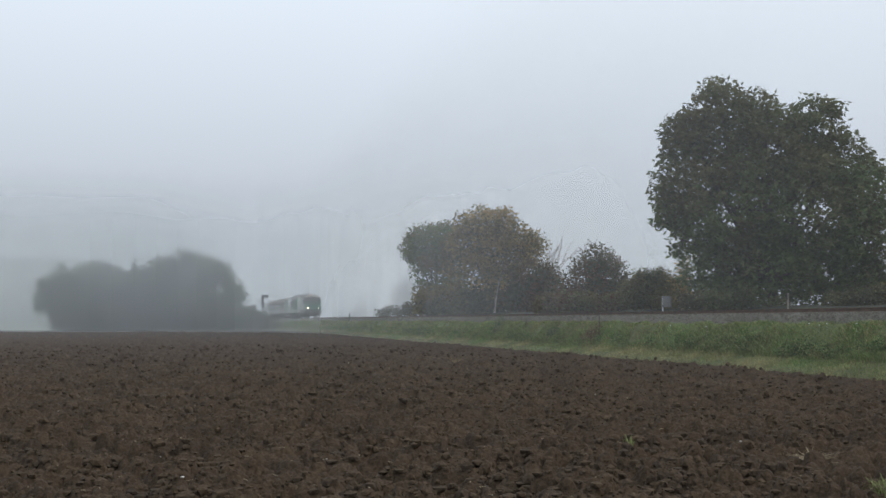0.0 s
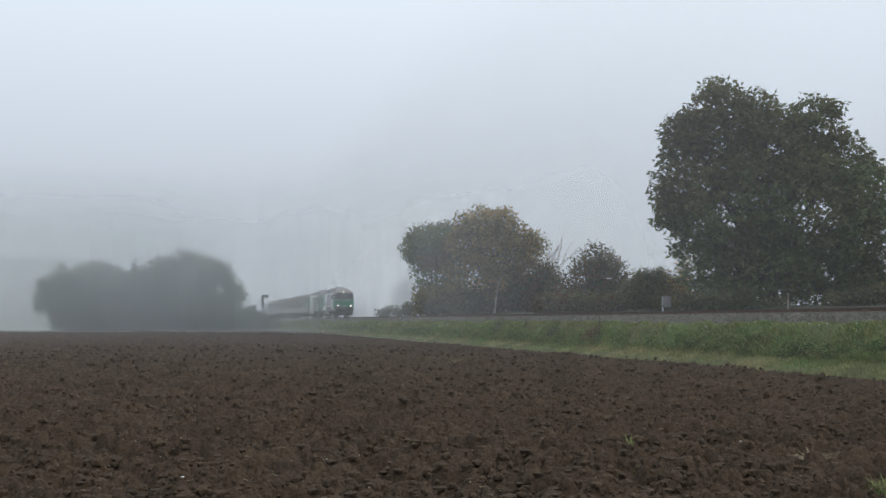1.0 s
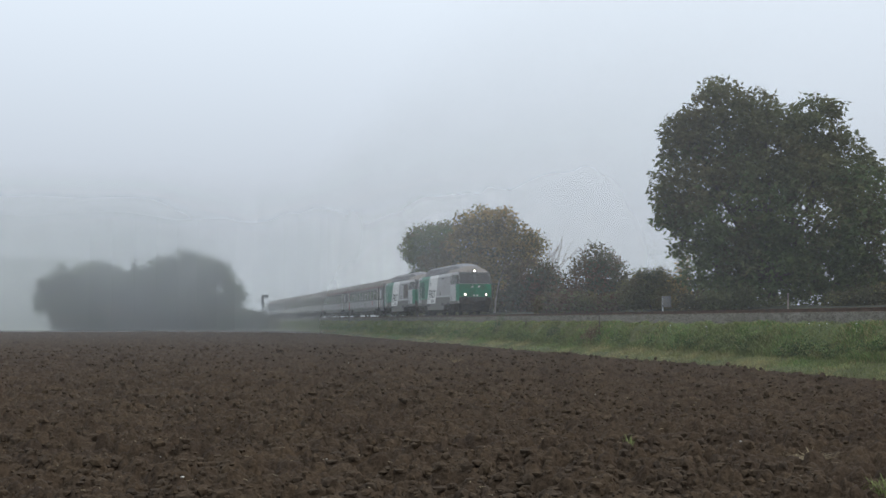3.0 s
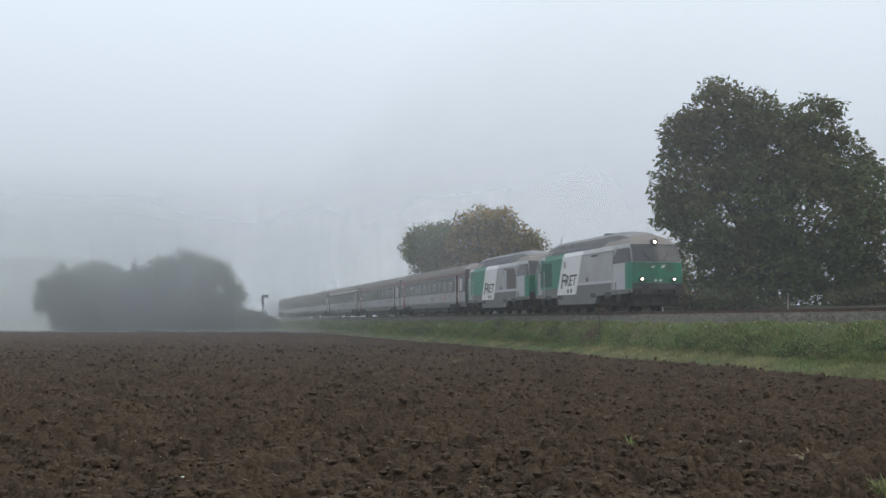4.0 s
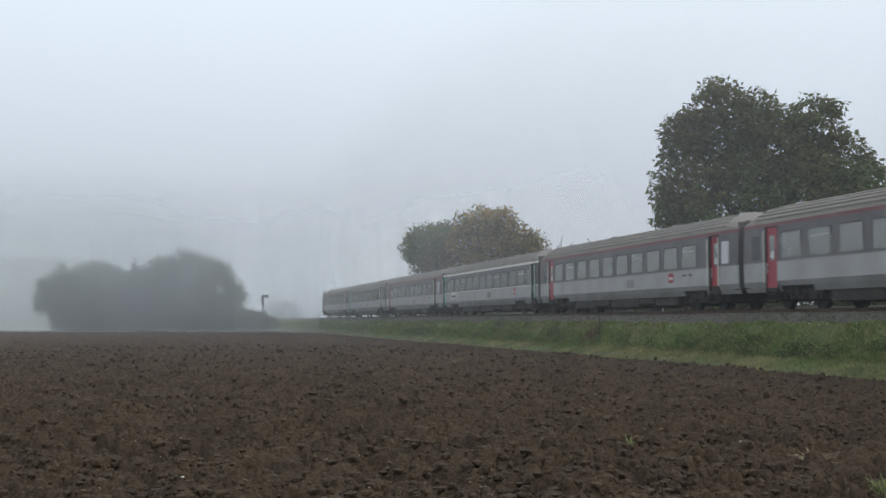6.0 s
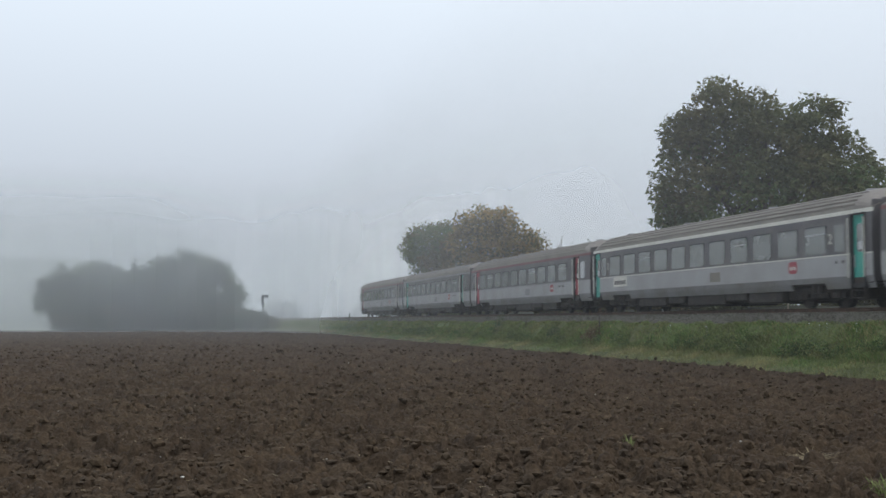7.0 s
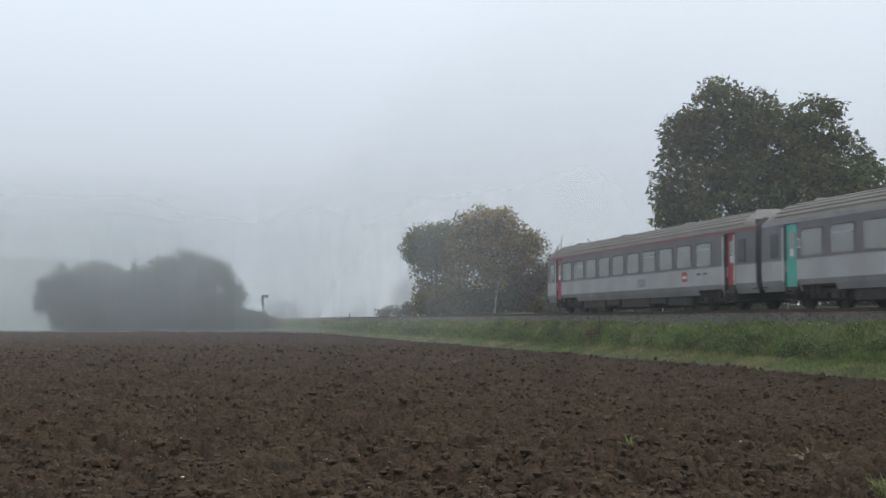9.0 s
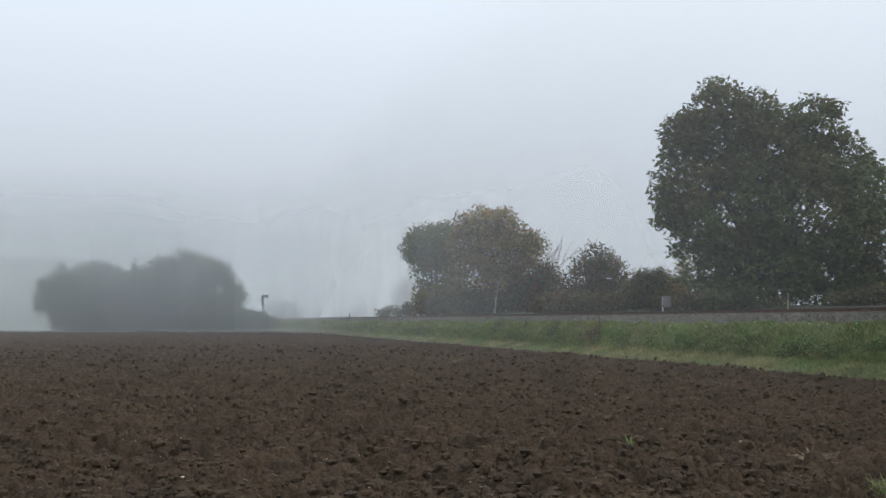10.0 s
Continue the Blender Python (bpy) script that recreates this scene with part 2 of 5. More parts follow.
def field_height(x, y):
    wx = x + 0.10 * value_noise(x * 5, y * 5, 3)
    wy = y + 0.10 * value_noise(x * 5, y * 5, 4)
    h = 0.15 * clods(wx, wy, 0.50, 11) + 0.16 * clods(wx, wy, 0.28, 17) + 0.13 * clods(wx, wy, 0.16, 23) + 0.04 * clods(x, y, 0.07, 31)
    h += 0.10 * (value_noise(x * 1.1, y * 1.1, 5) - 0.5) + 0.05 * (value_noise(x * 2.7, y * 2.7, 6) - 0.5)
    h += 0.12 * (value_noise(x * 0.08, y * 0.08, 8) - 0.5)
    return h - 0.22


def field():
    """Ploughed soil: a fan of rings, finest where the field lies close."""
    a = np.concatenate([np.linspace(-180, -11, 120)[:-1], np.linspace(-11, 37, 800), np.linspace(37, 180, 100)[1:]])
    r = [0.0 + 0.287 * k for k in range(30)]
    while r[-1] < 200:
        r.append(r[-1] + 0.024 * max(1.0, r[-1] / 9) ** 1.5)
    r = np.array(r)
    A, R = np.meshgrid(np.radians(a), r)
    x, y = R * np.sin(A), R * np.cos(A)
    # the field ends at the railway verge and along a straight far headland
    x = np.minimum(x, 19.9)
    y = np.minimum(y, 184.0 + 0.5 * np.sin(x * 0.05))
    edge = np.clip((x - 17.9) / 1.5, 0, 1)
    z = field_height(x, y) * (1 - 0.8 * edge) - 0.09 * edge
    nr, na = R.shape
    v = np.stack([x, y, z], -1).reshape(-1, 3)
    q = np.arange(nr * na).reshape(nr, na)
    f = np.stack([q[:-1, :-1], q[1:, :-1], q[1:, 1:], q[:-1, 1:]], -1).reshape(-1, 4)
    me = bpy.data.meshes.new("ploughed_field")
    me.vertices.add(len(v))
    me.vertices.foreach_set("co", v.astype(np.float32).ravel())
    me.loops.add(f.size)
    me.loops.foreach_set("vertex_index", f.astype(np.int32).ravel())
    me.polygons.add(len(f))
    me.polygons.foreach_set("loop_start", np.arange(0, f.size, 4, dtype=np.int32))
    me.materials.append(SOIL)
    me.update(calc_edges=True)
    tagged(new("ploughed_field", me), "freshly ploughed dark brown soil with rough clods", "field", kind="structure")


def loose_clods():
    """Broken lumps of earth lying on the furrows: angular, flattened, each of its own shape."""
    rng = np.random.default_rng(33)
    bm = bmesh.new()
    bmesh.ops.create_icosphere(bm, subdivisions=1, radius=1.0)
    bm.verts.ensure_lookup_table()
    ball = np.array([v.co[:] for v in bm.verts])
    tris = np.array([[v.index for v in f.verts] for f in bm.faces])
    bm.free()
    n = 26000
    r = 9.2 + 62 * rng.random(n) ** 2.0
    a = np.radians(rng.uniform(-10.5, 36.5, n))
    x, y = r * np.sin(a), r * np.cos(a)
    keep = (x < 18.3) & (value_noise(x * 0.9, y * 0.9, 44) > 0.28)
    x, y, r = x[keep], y[keep], r[keep]
    n = len(x)
    size = (0.014 + 0.042 * rng.random(n) ** 2.5) * (1 + r / 80)
    z = field_height(x, y) + size * 0.1
    lump = ball[None] * (1 + 0.2 * rng.normal(size=(n, len(ball), 1)).clip(-1.6, 1.6)) * rng.uniform(0.65, 1.35, (n, 1, 3)) * np.array([1.1, 1.1, 0.85])
    t = rng.uniform(0, 6.28, n)
    c, s = np.cos(t)[:, None], np.sin(t)[:, None]
    lump = np.stack([lump[..., 0] * c - lump[..., 1] * s, lump[..., 0] * s + lump[..., 1] * c, lump[..., 2]], -1)
    v = np.stack([x, y, z], -1)[:, None] + lump * size[:, None, None]
    tagged(new("loose_clods", soup("loose_clods", v[:, tris].reshape(-1, 3), 3, CLOD)), "crumbly brown clods of earth lying on the furrows", "soil", kind="stuff")


def sweep(name, profile, ys, mat, label, category, rough=0.0, seed=0):
    """A long body of earth: the profile (x, z) along y, uneven by 'rough'."""
    p = np.array(profile)
    x, y = np.meshgrid(p[:, 0], ys)
    z = np.repeat(p[None, :, 1], len(ys), 0)
    z = z + rough * (value_noise(x * 1.7, y * 1.7, seed) - 0.5) + 0.5 * rough * (value_noise(x * 5, y * 5, seed + 1) - 0.5)
    v = np.stack([x, y, z], -1).reshape(-1, 3)
    q = np.arange(x.size).reshape(x.shape)
    f = np.stack([q[:-1, :-1], q[:-1, 1:], q[1:, 1:], q[1:, :-1]], -1).reshape(-1, 4)
    ob = new(name, mesh_of(name, v, f.tolist(), mat, smooth=True))
    return tagged(ob, label, category, kind="structure")


def along(y0, y1, first, ratio=1.0):
    out, step = [y0], first
    while out[-1] < y1:
        out.append(out[-1] + step)
        step *= ratio
    return np.array(out)


BANK = [(18.6, -0.5), (19.1, -0.12), (19.45, 0.08), (19.9, 0.20), (20.4, 0.36), (20.7, 0.62), (21.0, 1.05), (21.3, 1.40), (21.7, 1.56), (22.3, 1.56)]


def bank_z(x):
    return np.interp(x, [p[0] for p in BANK], [p[1] for p in BANK])


def railway():
    ys = np.concatenate([along(-200, 10, 3.0), along(12, 420, 0.35, 1.006)])
    sweep("embankment", BANK, ys, TURF, "low grassy railway embankment beside the field", "embankment", 0.07, 40)
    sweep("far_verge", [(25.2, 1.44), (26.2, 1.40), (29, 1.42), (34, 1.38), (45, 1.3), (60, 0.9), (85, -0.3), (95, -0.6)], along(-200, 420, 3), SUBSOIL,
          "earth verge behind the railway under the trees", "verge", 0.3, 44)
    sweep("ballast_bed", [(21.25, 1.28), (21.6, 1.52), (22.05, 1.83), (23.0, 1.86), (24.4, 1.86), (25.4, 1.83), (25.9, 1.5), (26.2, 1.3)], ys, BALLAST,
          "grey crushed stone ballast bed under the track", "ballast", 0.05, 47)
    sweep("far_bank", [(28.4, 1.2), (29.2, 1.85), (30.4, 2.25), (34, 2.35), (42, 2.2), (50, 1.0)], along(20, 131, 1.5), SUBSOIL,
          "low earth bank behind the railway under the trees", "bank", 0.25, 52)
    # loose stones on the near shoulder
    rng = np.random.default_rng(5)
    n = 15000
    u = rng.random(n) ** 1.5
    y = 24 + 150 * u
    x = rng.uniform(21.35, 22.35, n)
    z = np.interp(x, [21.25, 21.6, 22.05, 22.4], [1.28, 1.52, 1.83, 1.85])
    r = rng.uniform(0.022, 0.05, n)
    octa = np.array([(1, 0, 0), (0, 1, 0), (0, 0, 1), (-1, 0, 0), (0, 0, 1), (0, 1, 0), (-1, 0, 0), (0, -1, 0), (0, 0, 1), (1, 0, 0), (0, 0, 1), (0, -1, 0)], float)
    pts = []
    ang = rng.uniform(0, 6.28, n)
    ca, sa = np.cos(ang)[:, None], np.sin(ang)[:, None]
    sc = rng.uniform(0.7, 1.4, (n, 1, 3))
    o = octa[None] * sc
    o = np.stack([o[..., 0] * ca - o[..., 1] * sa, o[..., 0] * sa + o[..., 1] * ca, o[..., 2]], -1)
    pts = np.stack([x, y, z + 0.005], -1)[:, None] + o * r[:, None, None]
    tagged(new("ballast_stones", soup("ballast_stones", pts.reshape(-1, 3), 3, BALLAST)), "loose grey ballast stones on the shoulder", "stones", kind="stuff")
    # sleepers and rails
    bm = bmesh.new()
    for k in range(420):
        yy = -30 + k * 0.6
        box(bm, TRACK_X - 1.25, TRACK_X + 1.25, yy, yy + 0.26, 1.70, 1.89)
    ob = part("sleepers", bm, CONCRETE, None)
    tagged(ob, "weathered concrete sleepers half sunk in ballast", "sleepers", kind="stuff")
    for sx in (-0.7525, 0.7525):
        bm = bmesh.new()
        prof = [(-0.07, 1.87), (0.07, 1.87), (0.07, 1.885), (0.012, 1.905), (0.012, 1.995), (0.036, 2.01), (0.036, 2.04), (-0.036, 2.04), (-0.036, 2.01), (-0.012, 1.995), (-0.012, 1.905), (-0.07, 1.885)]
        rows = [[bm.verts.new((TRACK_X + sx + x, y, z)) for x, z in prof] for y in (-250, 50, 200, 600)]
        for a, b in zip(rows, rows[1:]):
            for i in range(12):
                bm.faces.new((a[i], a[(i + 1) % 12], b[(i + 1) % 12], b[i]))
        tagged(part("rail", bm, RUST, None), "rust-brown steel running rail on the ballast", "rail", "rails of the track")


# ---- foliage ----
def leaf_cloud(rng, lobes, count, size, clump=0.35, per=14, shell=0.55, flat=0.75, broad=0.27):
    """Folded leaves in clumps on the outside and, more thinly, inside of the crown's lobes. Lobes: x, y, z, radii."""
    lobes = np.array(lobes, float)
    area = (lobes[:, 3] * lobes[:, 5]) ** 1.0
    nc = max(count // per, 1)
    which = rng.choice(len(lobes), nc, p=area / area.sum())
    d = rng.normal(size=(nc, 3))
    d /= np.linalg.norm(d, axis=1)[:, None]
    rad = shell + (1.06 - shell) * rng.random(nc) ** 0.6
    c = lobes[which, :3] + d * lobes[which, 3:6] * rad[:, None]
    centre = np.repeat(c, per, 0)
    n = len(centre)
    p = centre + np.clip(rng.normal(size=(n, 3)), -1.5, 1.5) * clump * np.array([1, 1, flat])
    s = size * rng.uniform(0.6, 1.35, n)[:, None]
    a = rng.normal(size=(n, 3)) * np.array([1, 1, 0.6]) - np.array([0, 0, 0.35])
    a /= np.linalg.norm(a, axis=1)[:, None]
    b = np.cross(a, rng.normal(size=(n, 3)))
    b /= np.linalg.norm(b, axis=1)[:, None]
    w = np.cross(a, b)
    v = np.stack([p, p + a * s * 0.5 + b * s * broad + w * s * 0.10, p + a * s, p + a * s * 0.5 - b * s * broad + w * s * 0.10], 1)
    return v.reshape(-1, 3)


def limbs(rng, bm, base, lobes, r0, split=0.45, twigs=3, lean=0.0):
    """A tapered trunk that forks into a limb for every lobe, with twigs that fan out in it."""
    lobes = np.array(lobes, float)
    top = lobes[:, :3].mean(0)
    fork = Vector((base[0] * (1 - split) + top[0] * split + lean, base[1] * (1 - split) + top[1] * split, base[2] + (top[2] - base[2]) * split))
    mid = Vector(base).lerp(fork, 0.5) + Vector(rng.normal(size=3) * 0.12)
    tube(bm, (base[0], base[1], base[2] - 0.2), mid, r0 * 1.15, r0 * 0.85, 10)
    tube(bm, mid, fork, r0 * 0.85, r0 * 0.65, 10)
    for lb in lobes:
        end = Vector(lb[:3])
        bend = fork.lerp(end, 0.5) + Vector(rng.normal(size=3) * 0.25) + Vector((0, 0, 0.2))
        tube(bm, fork, bend, r0 * 0.42, r0 * 0.26, 7)
        tube(bm, bend, end, r0 * 0.26, r0 * 0.12, 6)
        for _ in range(twigs):
            d = rng.normal(size=3)
            d /= np.linalg.norm(d)
            tip = end + Vector(d * lb[3:6] * 0.95)
            k = end.lerp(tip, 0.5) + Vector(rng.normal(size=3) * 0.15)
            tube(bm, end, k, r0 * 0.10, r0 * 0.06, 5)
            tube(bm, k, tip, r0 * 0.06, r0 * 0.02, 4)


RIGHT, AHEAD = Vector((0.9738, -0.2275, 0)), Vector((0.2275, 0.9738, 0))


def site(across, depth, z=0.0):
    """A place from metres across and ahead of the camera's stand."""
    p = RIGHT * across + AHEAD * depth
    return pose(p.x, p.y, z, 0, 0, -13.15)


def tree(name, label, category, across, depth, z, lobes, mats, count, size, trunk=0.25, seed=1, clump=0.35, shell=0.55, twigs=3, group="", split=0.45, per=14, bark=None, broad=0.27, green_below=None):
    """Lobes: (x, y, z, rx, ry, rz) in the tree's own space, with its foot at the origin."""
    rng = np.random.default_rng(seed)
    t = thing(name, label, category, group, at=site(across, depth, z))
    bm = bmesh.new()
    limbs(rng, bm, (0, 0, 0), lobes, trunk, split, twigs)
    part("trunk", bm, bark or BARK, t)
    v = leaf_cloud(rng, lobes, count, size, clump, per, shell, broad=broad)
    idx = None
    mats = mats if isinstance(mats, (list, tuple)) else [mats]
    if len(mats) > 1:
        c = v.reshape(-1, 4, 3)[:, 0]
        k = value_noise(c[:, 0] * 0.5 + 50, c[:, 2] * 0.6 + 50, seed) + 0.15 * rng.normal(size=len(c))
        if green_below:
            k = k * 0.5 + 0.5 * np.clip((green_below - c[:, 2]) / 6 + 0.5, 0, 1)
        idx = np.clip((k * len(mats)).astype(int), 0, len(mats) - 1)
    part("crown", soup("crown", v, 4, mats, idx), None, t)
    return t


def trees():
    tree("walnut_tree", "tall walnut tree with dense dull green leaves behind the track", "tree", 18.3, 66, 1.35,
         [(-2.4, 0.2, 11.7, 2.0, 1.7, 2.2), (2.9, 0.1, 11.0, 1.8, 1.5, 1.9), (-0.2, -0.7, 10.2, 2.3, 1.8, 2.2), (-4.3, 0.8, 8.1, 2.1, 1.9, 2.4), (0.8, -0.2, 10.2, 1.7, 1.4, 2.0), (4.1, 0.0, 9.2, 1.7, 1.5, 1.7), (-1.9, -0.5, 8.4, 1.5, 1.2, 1.4), (2.5, -0.4, 8.1, 1.4, 1.2, 1.3), (-0.6, 0.0, 12.2, 1.1, 1.0, 1.1), (-4.6, 0.1, 11.2, 1.0, 0.9, 0.9), (5.2, -0.5, 7.3, 2.1, 1.7, 2.1), (-2.2, -0.8, 6.5, 3.2, 2.5, 2.9), (2.2, -1.1, 6.2, 3.7, 2.9, 3.3), (-3.0, -0.3, 3.3, 2.0, 1.8, 2.2), (-0.3, -0.8, 3.2, 3.2, 2.5, 2.2), (3.5, 0.6, 3.3, 3.2, 2.5, 2.4), (6.3, -0.4, 4.3, 2.4, 2.2, 2.7), (-5.3, 0.4, 6.7, 1.3, 1.1, 1.2), (-4.9, -0.2, 4.8, 1.0, 0.8, 1.0), (-4.3, 0.1, 10.6, 1.4, 1.3, 1.6), (-2.6, -1.1, 1.9, 1.6, 1.8, 1.1), (4.6, -0.8, 2.2, 2.0, 2.0, 1.0)],
         [WALNUT_LEAF, WALNUT_LEAF, GREEN_LEAF], 55000, 0.33, 0.42, 3, 0.235, 0.42, 7, split=0.32, per=15, broad=0.22, green_below=9.0)
    tree("leafy_tree", "rounded green tree at the edge of the copse", "tree", -1.2, 129, 1.35,
         [(-0.3, -0.7, 8.2, 2.6, 2.6, 2.6), (-1.7, 0.4, 8.5, 1.5, 1.6, 1.6), (1.2, 0.4, 8.8, 2.0, 2.1, 2.1), (0.6, 0.9, 5.1, 2.6, 2.8, 2.8), (0.3, -0.2, 2.3, 2.2, 2.2, 1.6)],
         [GREEN_LEAF, OLIVE_LEAF], 10500, 0.38, 0.25, 5, 0.45, 0.5)
    tree("autumn_tree", "autumn tree with yellow-brown thinning leaves", "tree", 4.9, 125, 1.35,
         [(-0.9, -0.4, 10.3, 2.7, 2.2, 1.9), (1.2, 0.2, 10.2, 1.9, 1.5, 1.9), (-2.1, -0.2, 8.5, 2.2, 1.9, 2.4), (0.9, 0.0, 7.3, 3.0, 2.4, 2.7), (-1.5, 0.3, 4.9, 3.1, 2.5, 3.0), (3.0, -0.2, 7.9, 1.9, 1.7, 2.2), (1.5, -0.1, 3.7, 2.7, 2.2, 2.4), (4.5, 0.2, 7.9, 1.3, 1.4, 1.8)],
         [AUTUMN_LEAF, OLIVE_LEAF, AUTUMN_LEAF], 17000, 0.38, 0.28, 7, 0.45, 0.5, 5)
    tree("reddish_shrub", "reddish brown shrub in front of the copse", "shrub", 9.1, 118, 1.35,
         [(-0.3, 0.3, 4.6, 2.3, 1.8, 2.0), (1.4, -0.1, 3.8, 1.6, 1.6, 2.0), (-1.1, 0.2, 2.7, 2.0, 1.6, 1.7), (1.1, 0.5, 2.1, 2.0, 1.6, 1.2)],
         [RED_LEAF, RED_LEAF, HEDGE_LEAF], 7000, 0.34, 0.12, 9, 0.35, 0.4, 4)
    tree("hawthorn_bush", "tall dark bush with sparse twigs beside the track", "bush", 11.4, 86, 1.35,
         [(-0.1, 0.2, 4.3, 1.2, 1.3, 1.6), (0.6, -0.3, 3.5, 1.3, 1.3, 1.7), (-1.0, -0.2, 3.2, 1.3, 1.3, 1.6), (0.0, 0.2, 2.0, 2.1, 1.7, 1.2), (-1.9, 0.3, 2.0, 1.1, 0.9, 1.1), (1.6, 0.2, 2.2, 1.0, 1.1, 1.3), (-2.5, -0.2, 1.8, 0.8, 0.7, 0.9)],
         [HEDGE_LEAF, RED_LEAF], 11000, 0.22, 0.10, 11, 0.28, 0.35, 7)
    tree("hedge_bush", "low dull green hedge bush beside the track", "bush", 13.2, 75, 1.35,
         [(-0.4, -0.3, 2.5, 0.9, 0.8, 1.0), (0.5, -0.2, 2.5, 1.0, 0.8, 1.0), (1.4, -0.2, 2.1, 0.9, 0.8, 0.9), (-1.1, -0.0, 2.0, 0.9, 0.8, 0.9), (0.2, -0.1, 1.6, 1.8, 1.4, 0.7)],
         [HEDGE_LEAF, OLIVE_LEAF], 9000, 0.19, 0.07, 13, 0.22, 0.35, 7)
    tree("bramble_bush", "brownish bramble bush under the walnut tree", "bush", 21.5, 60, 1.35,
         [(-1.2, -0.0, 1.2, 1.0, 0.8, 0.5), (0.3, -0.2, 1.3, 1.2, 0.9, 0.6), (1.4, 0.0, 1.5, 0.9, 0.7, 0.7)],
         [HEDGE_LEAF, OLIVE_LEAF, HEDGE_LEAF], 4000, 0.17, 0.05, 14, 0.2, 0.3, 5)
    tree("pale_shrub", "pale brown shrub with thin leaves by the walnut tree", "shrub", 14.8, 72, 1.35,
         [(0.0, 0.0, 3.3, 0.4, 0.7, 0.8), (-0.2, -0.1, 2.2, 0.6, 0.7, 0.8), (0.3, 0.2, 1.5, 0.7, 0.6, 0.6)],
         [AUTUMN_LEAF, OLIVE_LEAF], 1800, 0.17, 0.05, 15, 0.2, 0.3, 5)
    tree("field_tree", "broad rounded tree, grey-green in the fog", "tree", -56.6, 190, -0.3,
         [(0.0, 1.4, 8.1, 4.4, 3.9, 3.3), (-3.2, -0.4, 6.2, 4.2, 3.8, 4.1), (3.2, -0.1, 5.8, 4.1, 3.9, 4.4), (-7.3, 0.3, 5.8, 2.2, 2.8, 3.1), (-1.4, 1.6, 3.0, 5.9, 5.3, 2.9), (-7.9, -0.1, 8.1, 0.9, 0.8, 0.9), (-5.5, 0.5, 8.8, 1.6, 1.8, 2.0), (5.4, 0.3, 6.0, 2.3, 2.4, 3.0)],
         [FAR_LEAF, GREEN_LEAF], 24000, 0.40, 0.3, 17, 0.55, 0.5, group="trees at the end of the field")
    tree("field_tree", "tall rounded tree with dense crown in the fog", "tree", -41.5, 188, -0.3,
         [(-0.5, 1.5, 9.4, 4.7, 4.2, 3.6), (-3.6, -0.4, 7.6, 4.2, 3.7, 4.1), (2.3, -0.1, 8.9, 3.6, 3.3, 3.3), (5.0, 0.3, 10.3, 2.0, 1.8, 1.4), (5.0, 0.9, 6.6, 3.3, 3.6, 4.0), (-0.5, -0.8, 3.9, 6.3, 5.7, 3.6), (7.2, 0.8, 4.4, 2.7, 2.9, 3.3), (6.3, 0.3, 9.4, 1.6, 1.5, 1.3), (-6.3, 0.7, 5.3, 3.6, 3.9, 4.3), (8.4, -0.2, 6.2, 1.3, 1.6, 1.8), (-8.6, 0.5, 6.6, 2.6, 2.6, 3.1)],
         [FAR_LEAF, GREEN_LEAF], 32000, 0.40, 0.35, 19, 0.55, 0.5, group="trees at the end of the field")
    tree("field_hedge", "low hedge at the end of the ploughed field", "hedge", -30.4, 184, -0.3,
         [(-3.5, 0.2, 2.1, 3.5, 3.2, 1.8), (0.0, -0.8, 2.0, 3.0, 2.7, 1.6), (2.5, -0.8, 1.4, 2.3, 2.1, 1.1), (-9.3, -0.6, 3.0, 2.8, 2.5, 2.3), (-21.2, -0.5, 2.6, 3.2, 2.9, 2.1), (-8.0, 0.3, 1.7, 3.5, 3.2, 1.6), (-12.4, -0.0, 1.5, 3.5, 3.2, 1.6), (-16.8, -0.1, 1.3, 3.5, 3.2, 1.6), (-21.2, -0.8, 1.3, 3.5, 3.2, 1.6), (-25.7, -0.0, 1.3, 3.4, 3.0, 1.6), (-28.8, 0.2, 1.3, 1.8, 1.6, 1.4)],
         [FAR_LEAF, HEDGE_LEAF], 14000, 0.5, 0.15, 21, 0.45, 0.4)
    tree("distant_tree", "pale tree almost lost in the fog", "tree", -8.4, 260, 1.0,
         [(0.1, -0.2, 6.5, 2.0, 2.5, 2.8), (-0.6, -0.7, 4.0, 2.0, 2.3, 2.5), (1.6, 0.4, 7.8, 1.3, 1.8, 2.0)],
         FAR_LEAF, 3000, 0.7, 0.25, 23, 0.6, 0.4)
    tree("distant_tree", "pale trees almost lost in the fog", "tree", -81.9, 600, -0.3,
         [(1.4, -0.5, 7.5, 4.6, 4.2, 3.5), (-4.3, -1.4, 8.4, 4.0, 3.6, 4.0), (5.8, 1.2, 5.2, 4.0, 3.6, 2.9)],
         FAR_LEAF, 4000, 1.2, 0.25, 25, 0.9, 0.4)
    tree("distant_tree", "pale trees almost lost in the fog", "tree", -23.9, 345, 1.0,
         [(0.0, -0.3, 3.5, 2.3, 2.1, 1.7), (2.5, -0.8, 2.5, 2.3, 2.1, 1.2), (-3.3, 0.7, 2.5, 2.3, 2.1, 1.2)],
         FAR_LEAF, 2000, 0.8, 0.25, 26, 0.6, 0.4)
    tree("distant_tree", "pale low scrub almost lost in the fog", "tree", -40.5, 296, -0.3,
         [(-2.6, 0.1, 3.9, 2.3, 1.6, 2.1), (0.4, 0.5, 4.9, 1.9, 1.5, 1.9), (3.2, -0.3, 3.4, 1.9, 1.5, 2.1), (0.2, 0.2, 1.6, 4.6, 2.2, 1.6)],
         FAR_LEAF, 2600, 0.55, 0.14, 24, 0.6, 0.4)
